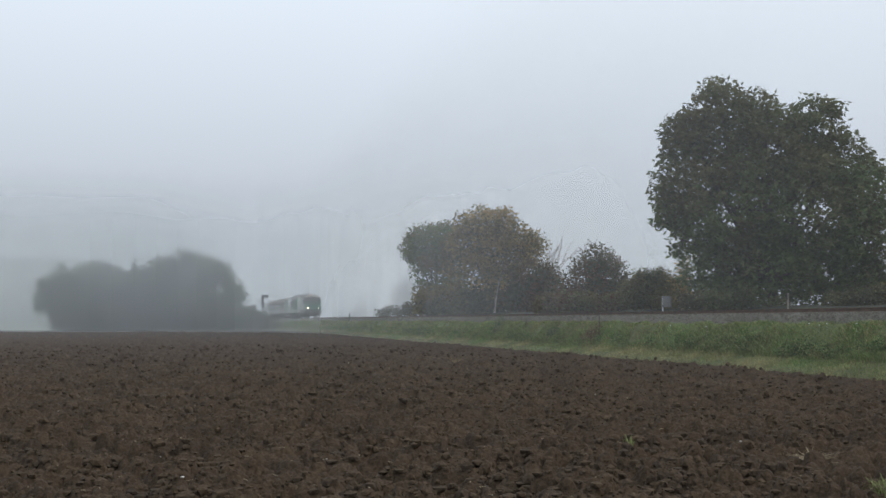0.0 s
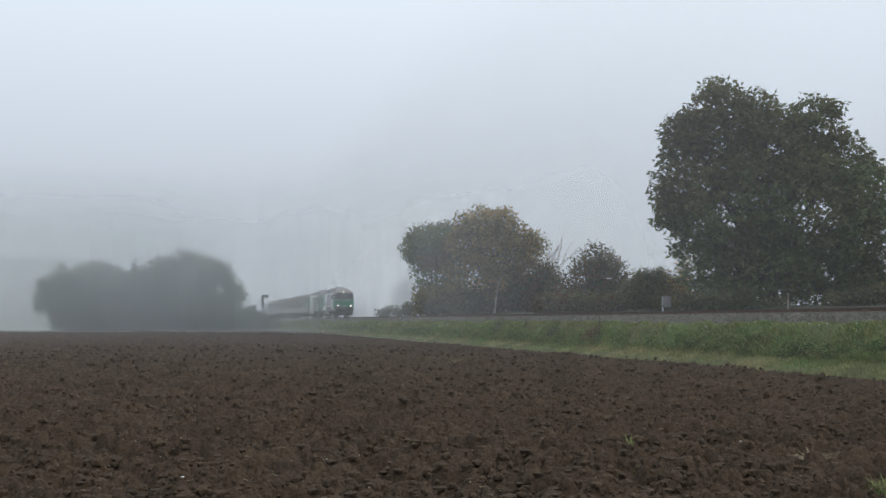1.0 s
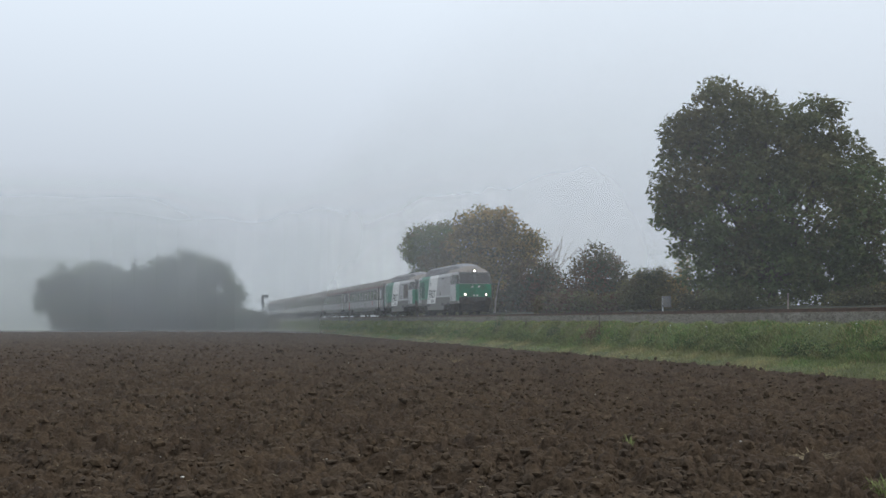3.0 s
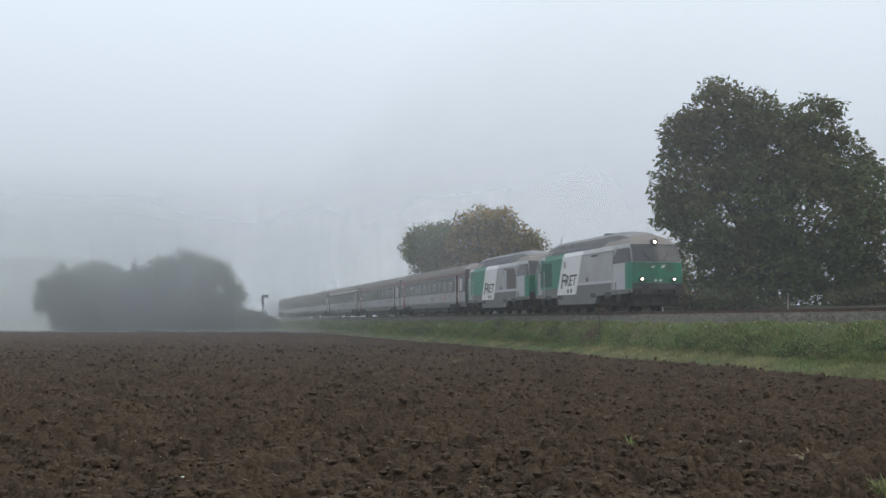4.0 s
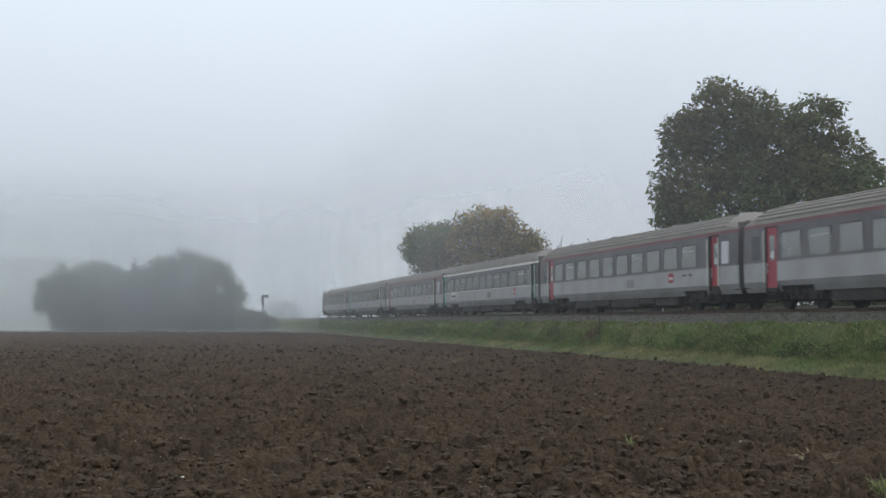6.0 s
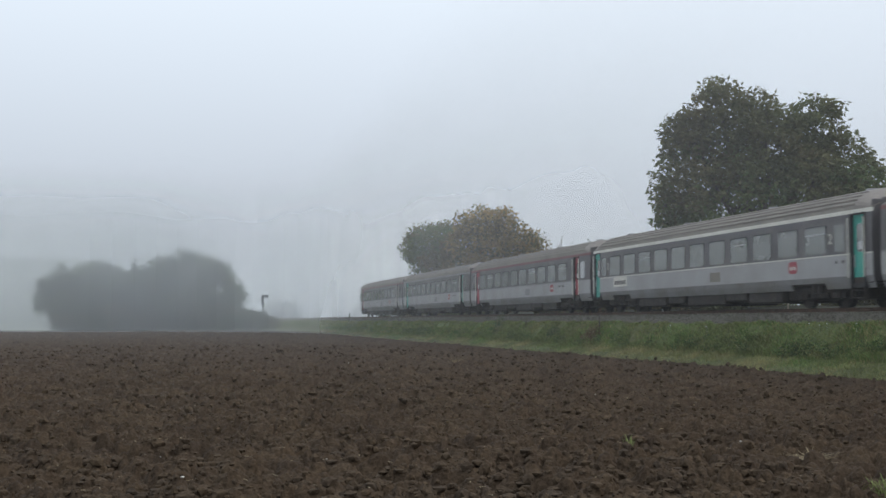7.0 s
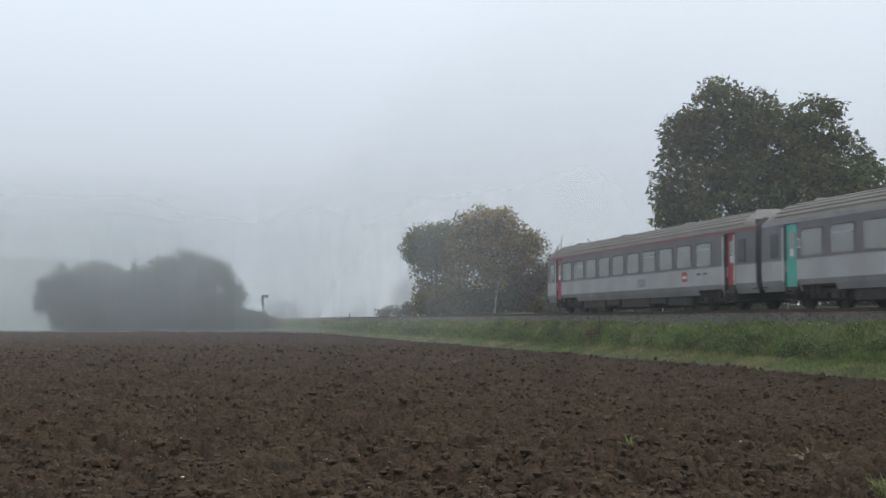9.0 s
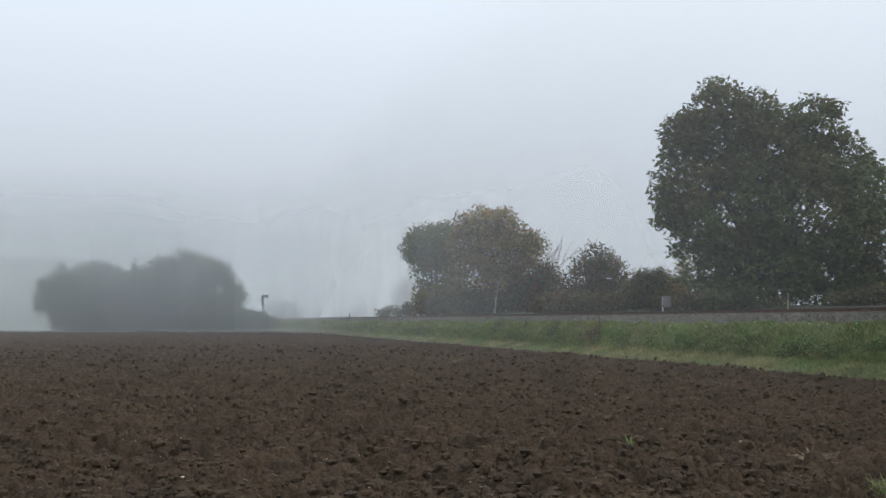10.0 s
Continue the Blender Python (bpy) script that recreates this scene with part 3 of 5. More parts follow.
    tree("trackside_shrub", "low dark shrub on the railway verge", "shrub", -7.5, 165, 1.35,
         [(0.0, 0.2, 1.6, 1.1, 1.0, 0.7), (-1.4, -0.0, 1.2, 0.6, 0.6, 0.5), (1.6, 0.3, 1.5, 1.1, 1.0, 0.6), (2.8, -0.1, 1.8, 1.0, 0.9, 1.0)],
         HEDGE_LEAF, 1800, 0.35, 0.06, 27, 0.3, 0.3, 6)
    tree("young_spruce", "slim pointed conifer between the foggy trees", "tree", -50.4, 192, -0.3,
         [(0.0, -0.0, 11.1, 0.3, 1.1, 1.1), (0.0, -0.0, 9.5, 0.6, 1.1, 1.1), (0.0, 0.1, 7.7, 0.8, 1.3, 1.3), (0.0, -0.2, 5.4, 1.1, 1.7, 1.7), (0.0, -0.1, 3.1, 1.3, 1.8, 1.8)],
         FAR_LEAF, 3500, 0.4, 0.15, 29, 0.3, 0.3)
    tree("hedgerow", "dense dark hedge along the far side of the track", "hedge", 3.3, 122, 1.35,
         [(-4.9, -0.1, 2.0, 1.1, 0.6, 1.6), (-3.5, 0.3, 2.2, 1.1, 0.6, 1.6), (-2.2, 0.2, 2.4, 1.1, 0.6, 1.6), (-0.8, -0.1, 2.0, 1.1, 0.6, 1.6), (0.6, 0.3, 2.2, 1.1, 0.6, 1.6), (2.0, 0.2, 2.4, 1.1, 0.6, 1.6), (3.3, -0.2, 2.0, 1.1, 0.6, 1.6), (4.7, -0.3, 2.2, 1.1, 0.6, 1.6), (6.1, 0.2, 2.4, 1.1, 0.6, 1.6)],
         [HEDGE_LEAF, OLIVE_LEAF], 9000, 0.41, 0.06, 31, 0.49, 0.2, 4)
    tree("hedgerow", "dense dark hedge along the far side of the track", "hedge", 12.0, 84, 1.35,
         [(-4.3, -0.1, 1.4, 0.9, 0.4, 0.6), (-3.1, 0.2, 1.5, 0.9, 0.4, 0.6), (-2.0, 0.1, 1.6, 0.9, 0.4, 0.6), (-0.8, -0.1, 1.4, 0.9, 0.4, 0.6), (0.3, 0.2, 1.5, 0.9, 0.4, 0.6), (1.4, 0.2, 1.6, 0.9, 0.4, 0.6), (2.6, -0.2, 1.4, 0.9, 0.4, 0.6), (3.7, -0.3, 1.5, 0.9, 0.4, 0.6), (4.9, 0.2, 1.6, 0.9, 0.4, 0.6)],
         [HEDGE_LEAF, RED_LEAF, OLIVE_LEAF], 9000, 0.29, 0.06, 33, 0.34, 0.2, 4)
    tree("hedgerow", "dense dark hedge along the far side of the track", "hedge", 18.7, 63, 1.35,
         [(-5.0, -0.1, 1.2, 1.0, 0.5, 0.6), (-3.7, 0.2, 1.3, 1.0, 0.5, 0.6), (-2.4, 0.2, 1.4, 1.0, 0.5, 0.6), (-1.1, -0.1, 1.0, 0.8, 0.5, 0.4), (2.8, -0.2, 1.2, 1.0, 0.5, 0.5), (4.1, -0.3, 1.3, 1.0, 0.5, 0.6), (5.4, 0.2, 1.4, 1.0, 0.5, 0.6)],
         [HEDGE_LEAF, WALNUT_LEAF], 6500, 0.21, 0.06, 35, 0.25, 0.2, 4)


# ---- train ----
CREAM_ROOF = material("weathered_grey_beige_roof", (0.235, 0.217, 0.187), 0.8, spread=0.18, scale=0.7, fine=9, second=(0.19, 0.175, 0.155))
COACH_WHITE = material("light_grey_coach_paint", (0.35, 0.35, 0.352), 0.5, spread=0.10, scale=0.8, fine=12, second=(0.29, 0.282, 0.274))
COACH_GREY = material("mid_grey_coach_skirt", (0.235, 0.235, 0.24), 0.55, spread=0.15, scale=0.9, fine=12, second=(0.18, 0.168, 0.162))
BAND_DARK = material("dark_grey_window_band", (0.085, 0.080, 0.085), 0.45, spread=0.12, scale=0.8, fine=14, second=(0.11, 0.10, 0.10))
RED_LINE = material("wine_red_paint", (0.17, 0.06, 0.062), 0.5, spread=0.12, scale=1.0, fine=12)
RED_DOOR = material("red_door_paint", (0.31, 0.034, 0.050), 0.4, spread=0.08, scale=1.2, fine=14)
TEAL_DOOR = material("teal_door_paint", (0.06, 0.36, 0.29), 0.4, spread=0.08, scale=1.2, fine=14)
CREAM_LINE = material("cream_paint", (0.66, 0.64, 0.57), 0.5, spread=0.08, scale=1.0, fine=12)
RUBBER = material("black_rubber", (0.03, 0.03, 0.032), 0.8, spread=0.2, scale=3, fine=25)
GEAR = material("grimy_running_gear", (0.020, 0.018, 0.017), 0.85, spread=0.3, scale=2.5, fine=20, second=(0.045, 0.036, 0.03))
GLASS = material("tinted_window_glass", (0.105, 0.112, 0.10), 0.12, 0.0, spread=0.05, scale=1.5, fine=6, spec=1.0)
GLASS.node_tree.nodes["Principled BSDF"].inputs["IOR"].default_value = 1.9
CAB_GLASS = material("dark_cab_glass", (0.055, 0.055, 0.058), 0.2, spread=0.1, scale=2, fine=6, spec=0.3)
ROOF_PANEL = material("dark_roof_louvre", (0.085, 0.085, 0.088), 0.7, spread=0.2, scale=1.2, fine=14)
BROWN_GRILLE = material("brownish_grey_grille", (0.135, 0.118, 0.108), 0.7, spread=0.15, scale=2, fine=20)
CAB_ROOF = material("dirty_brownish_cab_roof", (0.21, 0.185, 0.165), 0.7, spread=0.15, scale=1.0, fine=10, second=(0.17, 0.15, 0.13))
LOCO_SILL = material("grimy_grey_sill", (0.16, 0.155, 0.15), 0.65, spread=0.12, scale=0.8, fine=10, second=(0.15, 0.14, 0.13))
PALE_BLIND = material("pale_frosted_pane", (0.55, 0.56, 0.57), 0.4, spread=0.06, scale=2, fine=10)
ALU = material("worn_aluminium", (0.55, 0.55, 0.55), 0.4, 0.7, spread=0.1, scale=2, fine=20)
LOCO_GREY = material("loco_grey_paint", (0.365, 0.365, 0.37), 0.55, spread=0.08, scale=0.7, fine=10, second=(0.315, 0.308, 0.30))
LOCO_PALE = material("loco_light_grey_paint", (0.47, 0.475, 0.48), 0.5, spread=0.09, scale=0.7, fine=10, second=(0.42, 0.415, 0.41))
LOCO_WHITE = material("loco_white_paint", (0.74, 0.74, 0.73), 0.45, spread=0.05, scale=0.8, fine=10, second=(0.70, 0.69, 0.67))
LOCO_GREEN = material("loco_green_paint", (0.016, 0.185, 0.110), 0.45, spread=0.08, scale=0.8, fine=10, second=(0.022, 0.145, 0.09))
# nose green: darker and duller than the side green, in patches
LOCO_NOSE = material("darker_green_nose_paint", (0.016, 0.150, 0.085), 0.5, spread=0.12, scale=1.4, fine=10, second=(0.030, 0.095, 0.062))
LOCO_ROOF = material("sooty_grey_roof", (0.20, 0.20, 0.205), 0.65, spread=0.18, scale=0.9, fine=10, second=(0.13, 0.125, 0.12))
GRILLE = material("dark_grille_metal", (0.05, 0.055, 0.055), 0.6, 0.2, spread=0.2, scale=2, fine=18)
GREEN_GRILLE = material("dark_green_grille", (0.012, 0.085, 0.055), 0.6, spread=0.15, scale=2, fine=18)
LETTER = material("black_lettering", (0.045, 0.05, 0.05), 0.5, spread=0.1, scale=3, fine=20)
LAMP = material("lit_headlamp", (0.9, 0.88, 0.8), 0.2, emit=((1.0, 0.84, 0.62), 24.0))


def wheel_mesh():
    bm = bmesh.new()
    tube(bm, (-0.07, 0, 0), (0.07, 0, 0), 0.46, 0.46, 20)
    tube(bm, (0.07, 0, 0), (0.10, 0, 0), 0.50, 0.50, 20)
    tube(bm, (-0.12, 0, 0), (-0.07, 0, 0), 0.13, 0.15, 12)
    me = bpy.data.meshes.new("wheel")
    bmesh.ops.recalc_face_normals(bm, faces=bm.faces[:])
    bm.to_mesh(me)
    bm.free()
    me.materials.append(GEAR)
    return me


WHEEL = wheel_mesh()


def bogie(parent, y, base=2.5, heavy=False):
    """Side beams, cross beam, springs and axle boxes, with four wheels as sub-parts."""
    bm = bmesh.new()
    h = base / 2
    for s in (-1, 1):
        x0, x1 = (s * 0.98, s * 1.12) if s > 0 else (s * 1.12, s * 0.98)
        box(bm, x0, x1, y - h - 0.55, y + h + 0.55, 0.52, 0.74 if not heavy else 0.86, 0.03)
        box(bm, x0, x1, y - 0.5, y + 0.5, 0.34, 0.56, 0.03)
        for e in (-1, 1):
            box(bm, x0 - 0.03, x1 + 0.03, y + e * h - 0.17, y + e * h + 0.17, 0.30, 0.62, 0.04)
            tube(bm, ((x0 + x1) / 2, y + e * h - 0.36, 0.34), ((x0 + x1) / 2, y + e * h - 0.36, 0.56), 0.10, 0.10, 10)
            tube(bm, ((x0 + x1) / 2, y + e * h + 0.36, 0.34), ((x0 + x1) / 2, y + e * h + 0.36, 0.56), 0.10, 0.10, 10)
        tube(bm, (s * 1.16, y - 0.2, 0.5), (s * 1.16, y - 0.2, 0.95), 0.13, 0.13, 10)
        tube(bm, (s * 1.16, y + 0.2, 0.5), (s * 1.16, y + 0.2, 0.95), 0.13, 0.13, 10)
        tube(bm, (s * 1.2, y + 0.1, 0.62), (s * 1.2, y + 0.95, 0.70), 0.05, 0.05, 8)
    box(bm, -1.0, 1.0, y - 0.3, y + 0.3, 0.5, 0.8)
    b = part("bogie", bm, GEAR, parent)
    for e in (-1, 1):
        bm = bmesh.new()
        tube(bm, (-0.85, y + e * h, 0.46), (0.85, y + e * h, 0.46), 0.085, 0.085, 10)
        part("axle", bm, GEAR, b)
        for s in (-1, 1):
            w = part("wheel", WHEEL, None, b)
            w.matrix_basis = pose(s * 0.75, y + e * h, 0.46, 0, 0, 0 if s < 0 else 180)
    return b


def buffers(parent, y, way):
    for s in (-0.875, 0.875):
        bm = bmesh.new()
        tube(bm, (s, y - way * 0.05, 1.05), (s, y + way * 0.35, 1.05), 0.11, 0.11, 12)
        tube(bm, (s, y + way * 0.35, 1.05), (s, y + way * 0.55, 1.05), 0.075, 0.075, 12)
        tube(bm, (s, y + way * 0.55, 1.05), (s, y + way * 0.60, 1.05), 0.24, 0.26, 18)
        part("buffer", bm, GEAR, parent)


COACH_LEN = 26.4


def coach(name_label, door_mat, line_mat, roof_mat, plaque=False, mark=True, digit=False, vestibule=None, end_doors=False):
    """A 26.4 m passenger coach, front end at y = 0, on its rails at z = 0."""
    t = thing("passenger_coach", name_label, "railway coach", "coaches of the train")
    y0, y1 = 0.24, COACH_LEN - 0.24
    ys = [y0, 1.4, 13.2, COACH_LEN - 1.4, y1]

    def tuck(x, y, z):
        # the ends are drawn in a little
        e = max(0.0, 1.4 - min(y - y0, y1 - y)) / 1.4
        return (x * (1 - 0.045 * e * e), y, z)

    def hood(x, y, z):
        e = max(0.0, 1.0 - min(y - y0, y1 - y) / 1.0)
        return (x * (1 - 0.045 * e), y, z - 0.34 * e ** 2.2 * max(0, min(1, (z - 3.26) / 0.5)))
    # door openings: near end, far end, depth of the recess
    if end_doors:
        gaps = [(0.62, 1.42, 0.14), (COACH_LEN - 1.42, COACH_LEN - 0.62, 0.10)]
    else:
        gaps = [(1.88, 2.76, 0.12), (COACH_LEN - 2.98, COACH_LEN - 2.10, 0.06)]
    notches = [(3.1, 5.4), (COACH_LEN - 5.4, COACH_LEN - 3.1)]

    def stretches(cuts):
        edges = [y0] + [e for c in cuts for e in c] + [y1]
        for lo, hi in zip(edges[::2], edges[1::2]):
            yield [lo] + [y for y in ys if lo + 0.05 < y < hi - 0.05] + [hi]
    doors = [g[:2] for g in gaps]
    for side in (-1, 1):
        for nm, prof, mat, cuts in (("skirt", [(1.36, 0.86), (1.41, 1.05)], COACH_GREY, doors),
                                    ("lower_skirt", [(1.27, 0.64), (1.36, 0.86)], COACH_GREY, sorted(doors + notches)),
                                    ("lower_panel", [(1.41, 1.05), (1.415, 1.4), (1.415, 1.79)], COACH_WHITE, doors),
                                    ("window_band", [(1.415, 1.79), (1.41, 2.4), (1.38, 3.14)], BAND_DARK, doors),
                                    ("gutter", [(1.388, 3.14), (1.385, 3.275)], line_mat, [])):
            bm = bmesh.new()
            for run in stretches(cuts):
                strip(bm, [(side * x, z) for x, z in prof], run, 0.05, tuck)
            part(nm, bm, mat, t)
        bm = bmesh.new()
        for run in stretches(doors):
            strip(bm, [(side * 1.42, 1.77), (side * 1.42, 1.815)], run, 0.05, tuck)
        part("waist_line", bm, line_mat if line_mat is CREAM_LINE else COACH_GREY, t)
    # roof with long ribs
    bm = bmesh.new()
    half = [(1.37, 3.275), (1.34, 3.40), (1.27, 3.53), (1.13, 3.67), (0.90, 3.82), (0.6, 3.95), (0.3, 4.03)]
    prof = [(-x, z) for x, z in half] + [(0, 4.05)] + half[::-1]
    prof = [(-x, z) for x, z in prof]
    strip(bm, prof, [y0, y0 + 0.3, y0 + 0.65, y0 + 1.0, 13.2, y1 - 1.0, y1 - 0.65, y1 - 0.3, y1], 0.05, hood)
    roof = part("roof", bm, roof_mat, t)
    roof.data.materials.append(CAB_ROOF)
    for f in roof.data.polygons:
        if min(f.center.y - y0, y1 - f.center.y) < 0.9:
            f.material_index = 1
    for side in (-1, 1):
        for x, z in ((1.315, 3.45), (1.20, 3.61), (1.02, 3.75), (0.76, 3.89)):
            bm = bmesh.new()
            box(bm, min(side * x, side * (x + 0.035)), max(side * x, side * (x + 0.035)), y0 + 1.0, y1 - 1.0, z - 0.02, z + 0.03)
            part("roof_rib", bm, CAB_ROOF, roof)
    for yy in (2.2, 9.0, 17.0, 24.0):
        bm = bmesh.new()
        tube(bm, (0, yy, 4.0), (0, yy, 4.12), 0.28, 0.2, 12)
        part("roof_vent", bm, LOCO_ROOF, roof)
    # closed ends, floor and gangways
    bm = bmesh.new()
    box(bm, -1.30, 1.30, y0 + 0.03, y1 - 0.03, 0.80, 1.0)
    part("floor_pan", bm, GEAR, t)
    for ye, way in ((y0, -1), (y1, 1)):
        bm = bmesh.new()
        a, b = sorted((ye - way * 0.06, ye - way * 0.02))
        box(bm, -1.30, 1.30, a, b, 0.85, 3.55)
        part("end_wall", bm, BAND_DARK, t)
        bm = bmesh.new()
        for k in range(3):
            a, b = sorted((ye + way * (0.02 + 0.07 * k), ye + way * (0.075 + 0.07 * k)))
            r = 0.02 * (k % 2)
            box(bm, -0.75 + r, -0.48 + r, a, b, 0.95, 3.25)
            box(bm, 0.48 - r, 0.75 - r, a, b, 0.95, 3.25)
            box(bm, -0.75 + r, 0.75 - r, a, b, 3.05, 3.28)
        part("gangway", bm, RUBBER, t)
        buffers(t, ye - way * 0.36, way)
    # windows: rounded panes in frames, a slim opening light above on some
    starts = [2.9 + 1.922 * k for k in range(11)] if end_doors else [4.0 + 1.967 * k for k in range(10)]
    for side in (-1, 1):
        x = side * 1.418
        for k, w in enumerate(starts):
            for nm, o, mat, th in (("window_frame", 0.05, RUBBER, 0.004), ("pane", 0.0, GLASS, 0.012)):
                bm = bmesh.new()
                pts = rounded(w - o, w + 1.38 + o, 1.89 - o, 2.83 + o, 0.11)
                plate(bm, pts, side * 1.408, th)
                ob = part(nm, bm, mat, t)
        bm = bmesh.new()
        for k in ((0, 3, 8) if side < 0 else (1, 6, 9)):
            w = starts[k]
            box(bm, min(x, x + side * 0.02), max(x, x + side * 0.02), w + 0.04, w + 1.34, 2.55, 2.59)
        part("vent_rail", bm, ALU, t)
        for far, (d, e, deep) in enumerate(gaps):
            inner = 1.385 - deep
            bm = bmesh.new()
            for j in (d - 0.02, e - 0.015):
                box(bm, *sorted((side * (inner - 0.05), side * 1.40)), j, j + 0.035, 0.66, 3.15)
            box(bm, *sorted((side * (inner - 0.05), side * 1.38)), d, e, 3.10, 3.15)
            box(bm, *sorted((side * (inner - 0.05), side * 1.37)), d, e, 0.66, 0.80)
            part("door_frame", bm, RUBBER, t)
            bm = bmesh.new()
            plate(bm, [(d + 0.01, 0.80), (e - 0.01, 0.80), (e - 0.01, 3.11), (d + 0.01, 3.11)], side * inner, 0.03)
            dr = part("door", bm, door_mat, t)
            bm = bmesh.new()
            w0 = (d + e) / 2
            plate(bm, rounded(w0 - 0.2, w0 + 0.2, 1.85, 2.8, 0.12), side * inner, 0.04)
            part("door_window", bm, GLASS, dr)
            bm = bmesh.new()
            plate(bm, rounded(w0 - 0.13, w0 + 0.13, 1.93, 2.2, 0.05), side * inner, 0.046)
            part("door_notice", bm, PALE_BLIND, dr)
            bm = bmesh.new()
            tube(bm, (side * (inner + 0.08), e - 0.12, 1.35), (side * (inner + 0.08), e - 0.12, 1.75), 0.018, 0.018, 6)
            part("door_handle", bm, ALU, dr)
            if end_doors:
                small = e + 0.32 if not far else d - 0.94
            else:
                small = 0.96 if not far else COACH_LEN - 1.66
            bm = bmesh.new()
            plate(bm, rounded(small, small + 0.62, 1.90, 2.82, 0.1), side * 1.375, 0.045)
            part("vestibule_window", bm, (vestibule or (PALE_BLIND, CAB_GLASS))[far], t)
            for hh in ((e + 0.07,) if far else (d - 0.07, e + 0.07)):
                bm = bmesh.new()
                tube(bm, (side * 1.455, hh, 1.0), (side * 1.455, hh, 3.0), 0.024, 0.024, 8)
                part("grab_rail", bm, CREAM_LINE, t)
            bm = bmesh.new()
            for st in (0.30, 0.55):
                box(bm, min(side * 1.2, side * 1.44), max(side * 1.2, side * 1.44), d + 0.05, e - 0.05, st, st + 0.04)
            for j in (d + 0.05, e - 0.09):
                box(bm, min(side * 1.22, side * 1.42), max(side * 1.22, side * 1.42), j, j + 0.04, 0.30, 0.72)
            part("step", bm, GEAR, t)
        # operator's mark as a plain red shape, and data panels as bars
        if mark:
            m0 = 4.85 if end_doors else 6.32
            bm = bmesh.new()
            plate(bm, rounded(m0, m0 + 0.60, 1.26, 1.70, 0.13), side * 1.415, 0.008)
            em = part("emblem", bm, RED_DOOR, t, "red rounded emblem")
            bm = bmesh.new()
            for p, q in ((0.10, 0.26), (0.34, 0.48)):
                plate(bm, [(m0 + p, 1.38), (m0 + q, 1.42), (m0 + q, 1.54), (m0 + p, 1.50)], side * 1.42, 0.008)
            part("emblem_bar", bm, CREAM_LINE, em)
            bm = bmesh.new()
            for p, q in (((1.75, 1.95), (2.2, 2.35)) if end_doors else ((4.4, 4.75), (5.0, 5.4))):
                plate(bm, [(p, 1.50), (q, 1.50), (q, 1.60), (p, 1.60)], side * 1.416, 0.006)
            part("data_panel", bm, BAND_DARK, t)
            bm = bmesh.new()
            plate(bm, [(11.0, 1.16), (11.95, 1.16), (11.95, 1.56), (11.0, 1.56)], side * 1.415, 0.006)
            part("side_hatch", bm, COACH_GREY if not end_doors else CREAM_ROOF, t)
        if plaque:
            bm = bmesh.new()
            plate(bm, [(21.2, 1.28), (23.0, 1.28), (23.0, 1.76), (21.2, 1.76)], side * 1.415, 0.008)
            pq = part("lettered_plaque", bm, CREAM_LINE, t, "cream plaque with dark bars of writing")
            bm = bmesh.new()
            for k in range(10):
                a = 21.32 + 0.155 * k
                plate(bm, [(a, 1.38), (a + 0.11, 1.38), (a + 0.11, 1.58), (a, 1.58)], side * 1.42, 0.01)
            part("writing_bar", bm, BAND_DARK, pq)
        if digit:
            fc = bpy.data.curves.new("class_digit", "FONT")
            fc.body, fc.size, fc.extrude, fc.align_x = "2", 0.52, 0.004, "CENTER"
            tmp = new("digit_source", fc)
            me = bpy.data.meshes.new_from_object(tmp.evaluated_get(bpy.context.evaluated_depsgraph_get()))
            bpy.data.objects.remove(tmp)
            me.materials.clear()
            me.materials.append(CREAM_LINE)
            for yy in ((2.63, COACH_LEN - 2.63) if end_doors else (3.3, 23.27)):
                dg = part("class_digit", me, None, t, "white digit two")
                dg.matrix_basis = pose(side * 1.418, yy, 2.2, 90, 0, 90 if side > 0 else -90)
    # underframe: a plain dark box added to block daylight between the wheels
    bm = bmesh.new()
    box(bm, -0.95, 0.95, 1.6, COACH_LEN - 1.6, 0.30, 0.82, 0.05)
    part("underframe_filler", bm, GEAR, t)
    bogie(t, 3.9)
    bogie(t, COACH_LEN - 3.9)
    for a, b, z in ((6.3, 8.9, 0.22), (9.1, 10.9, 0.34), (11.0, 14.6, 0.20), (14.9, 16.7, 0.32), (16.9, 20.1, 0.22)):
        for side in (-1, 1):
            bm = bmesh.new()
            box(bm, min(side * 0.5, side * 1.22), max(side * 0.5, side * 1.22), a, b, z, 0.82, 0.04)
            part("equipment_box", bm, GEAR, t)
    bm = bmesh.new()
    tube(bm, (0.0, 6.2, 0.55), (0.0, 20.2, 0.55), 0.2, 0.2, 10)
    part("air_tank", bm, GEAR, t)
    return t


LOCO_LEN = 17.09


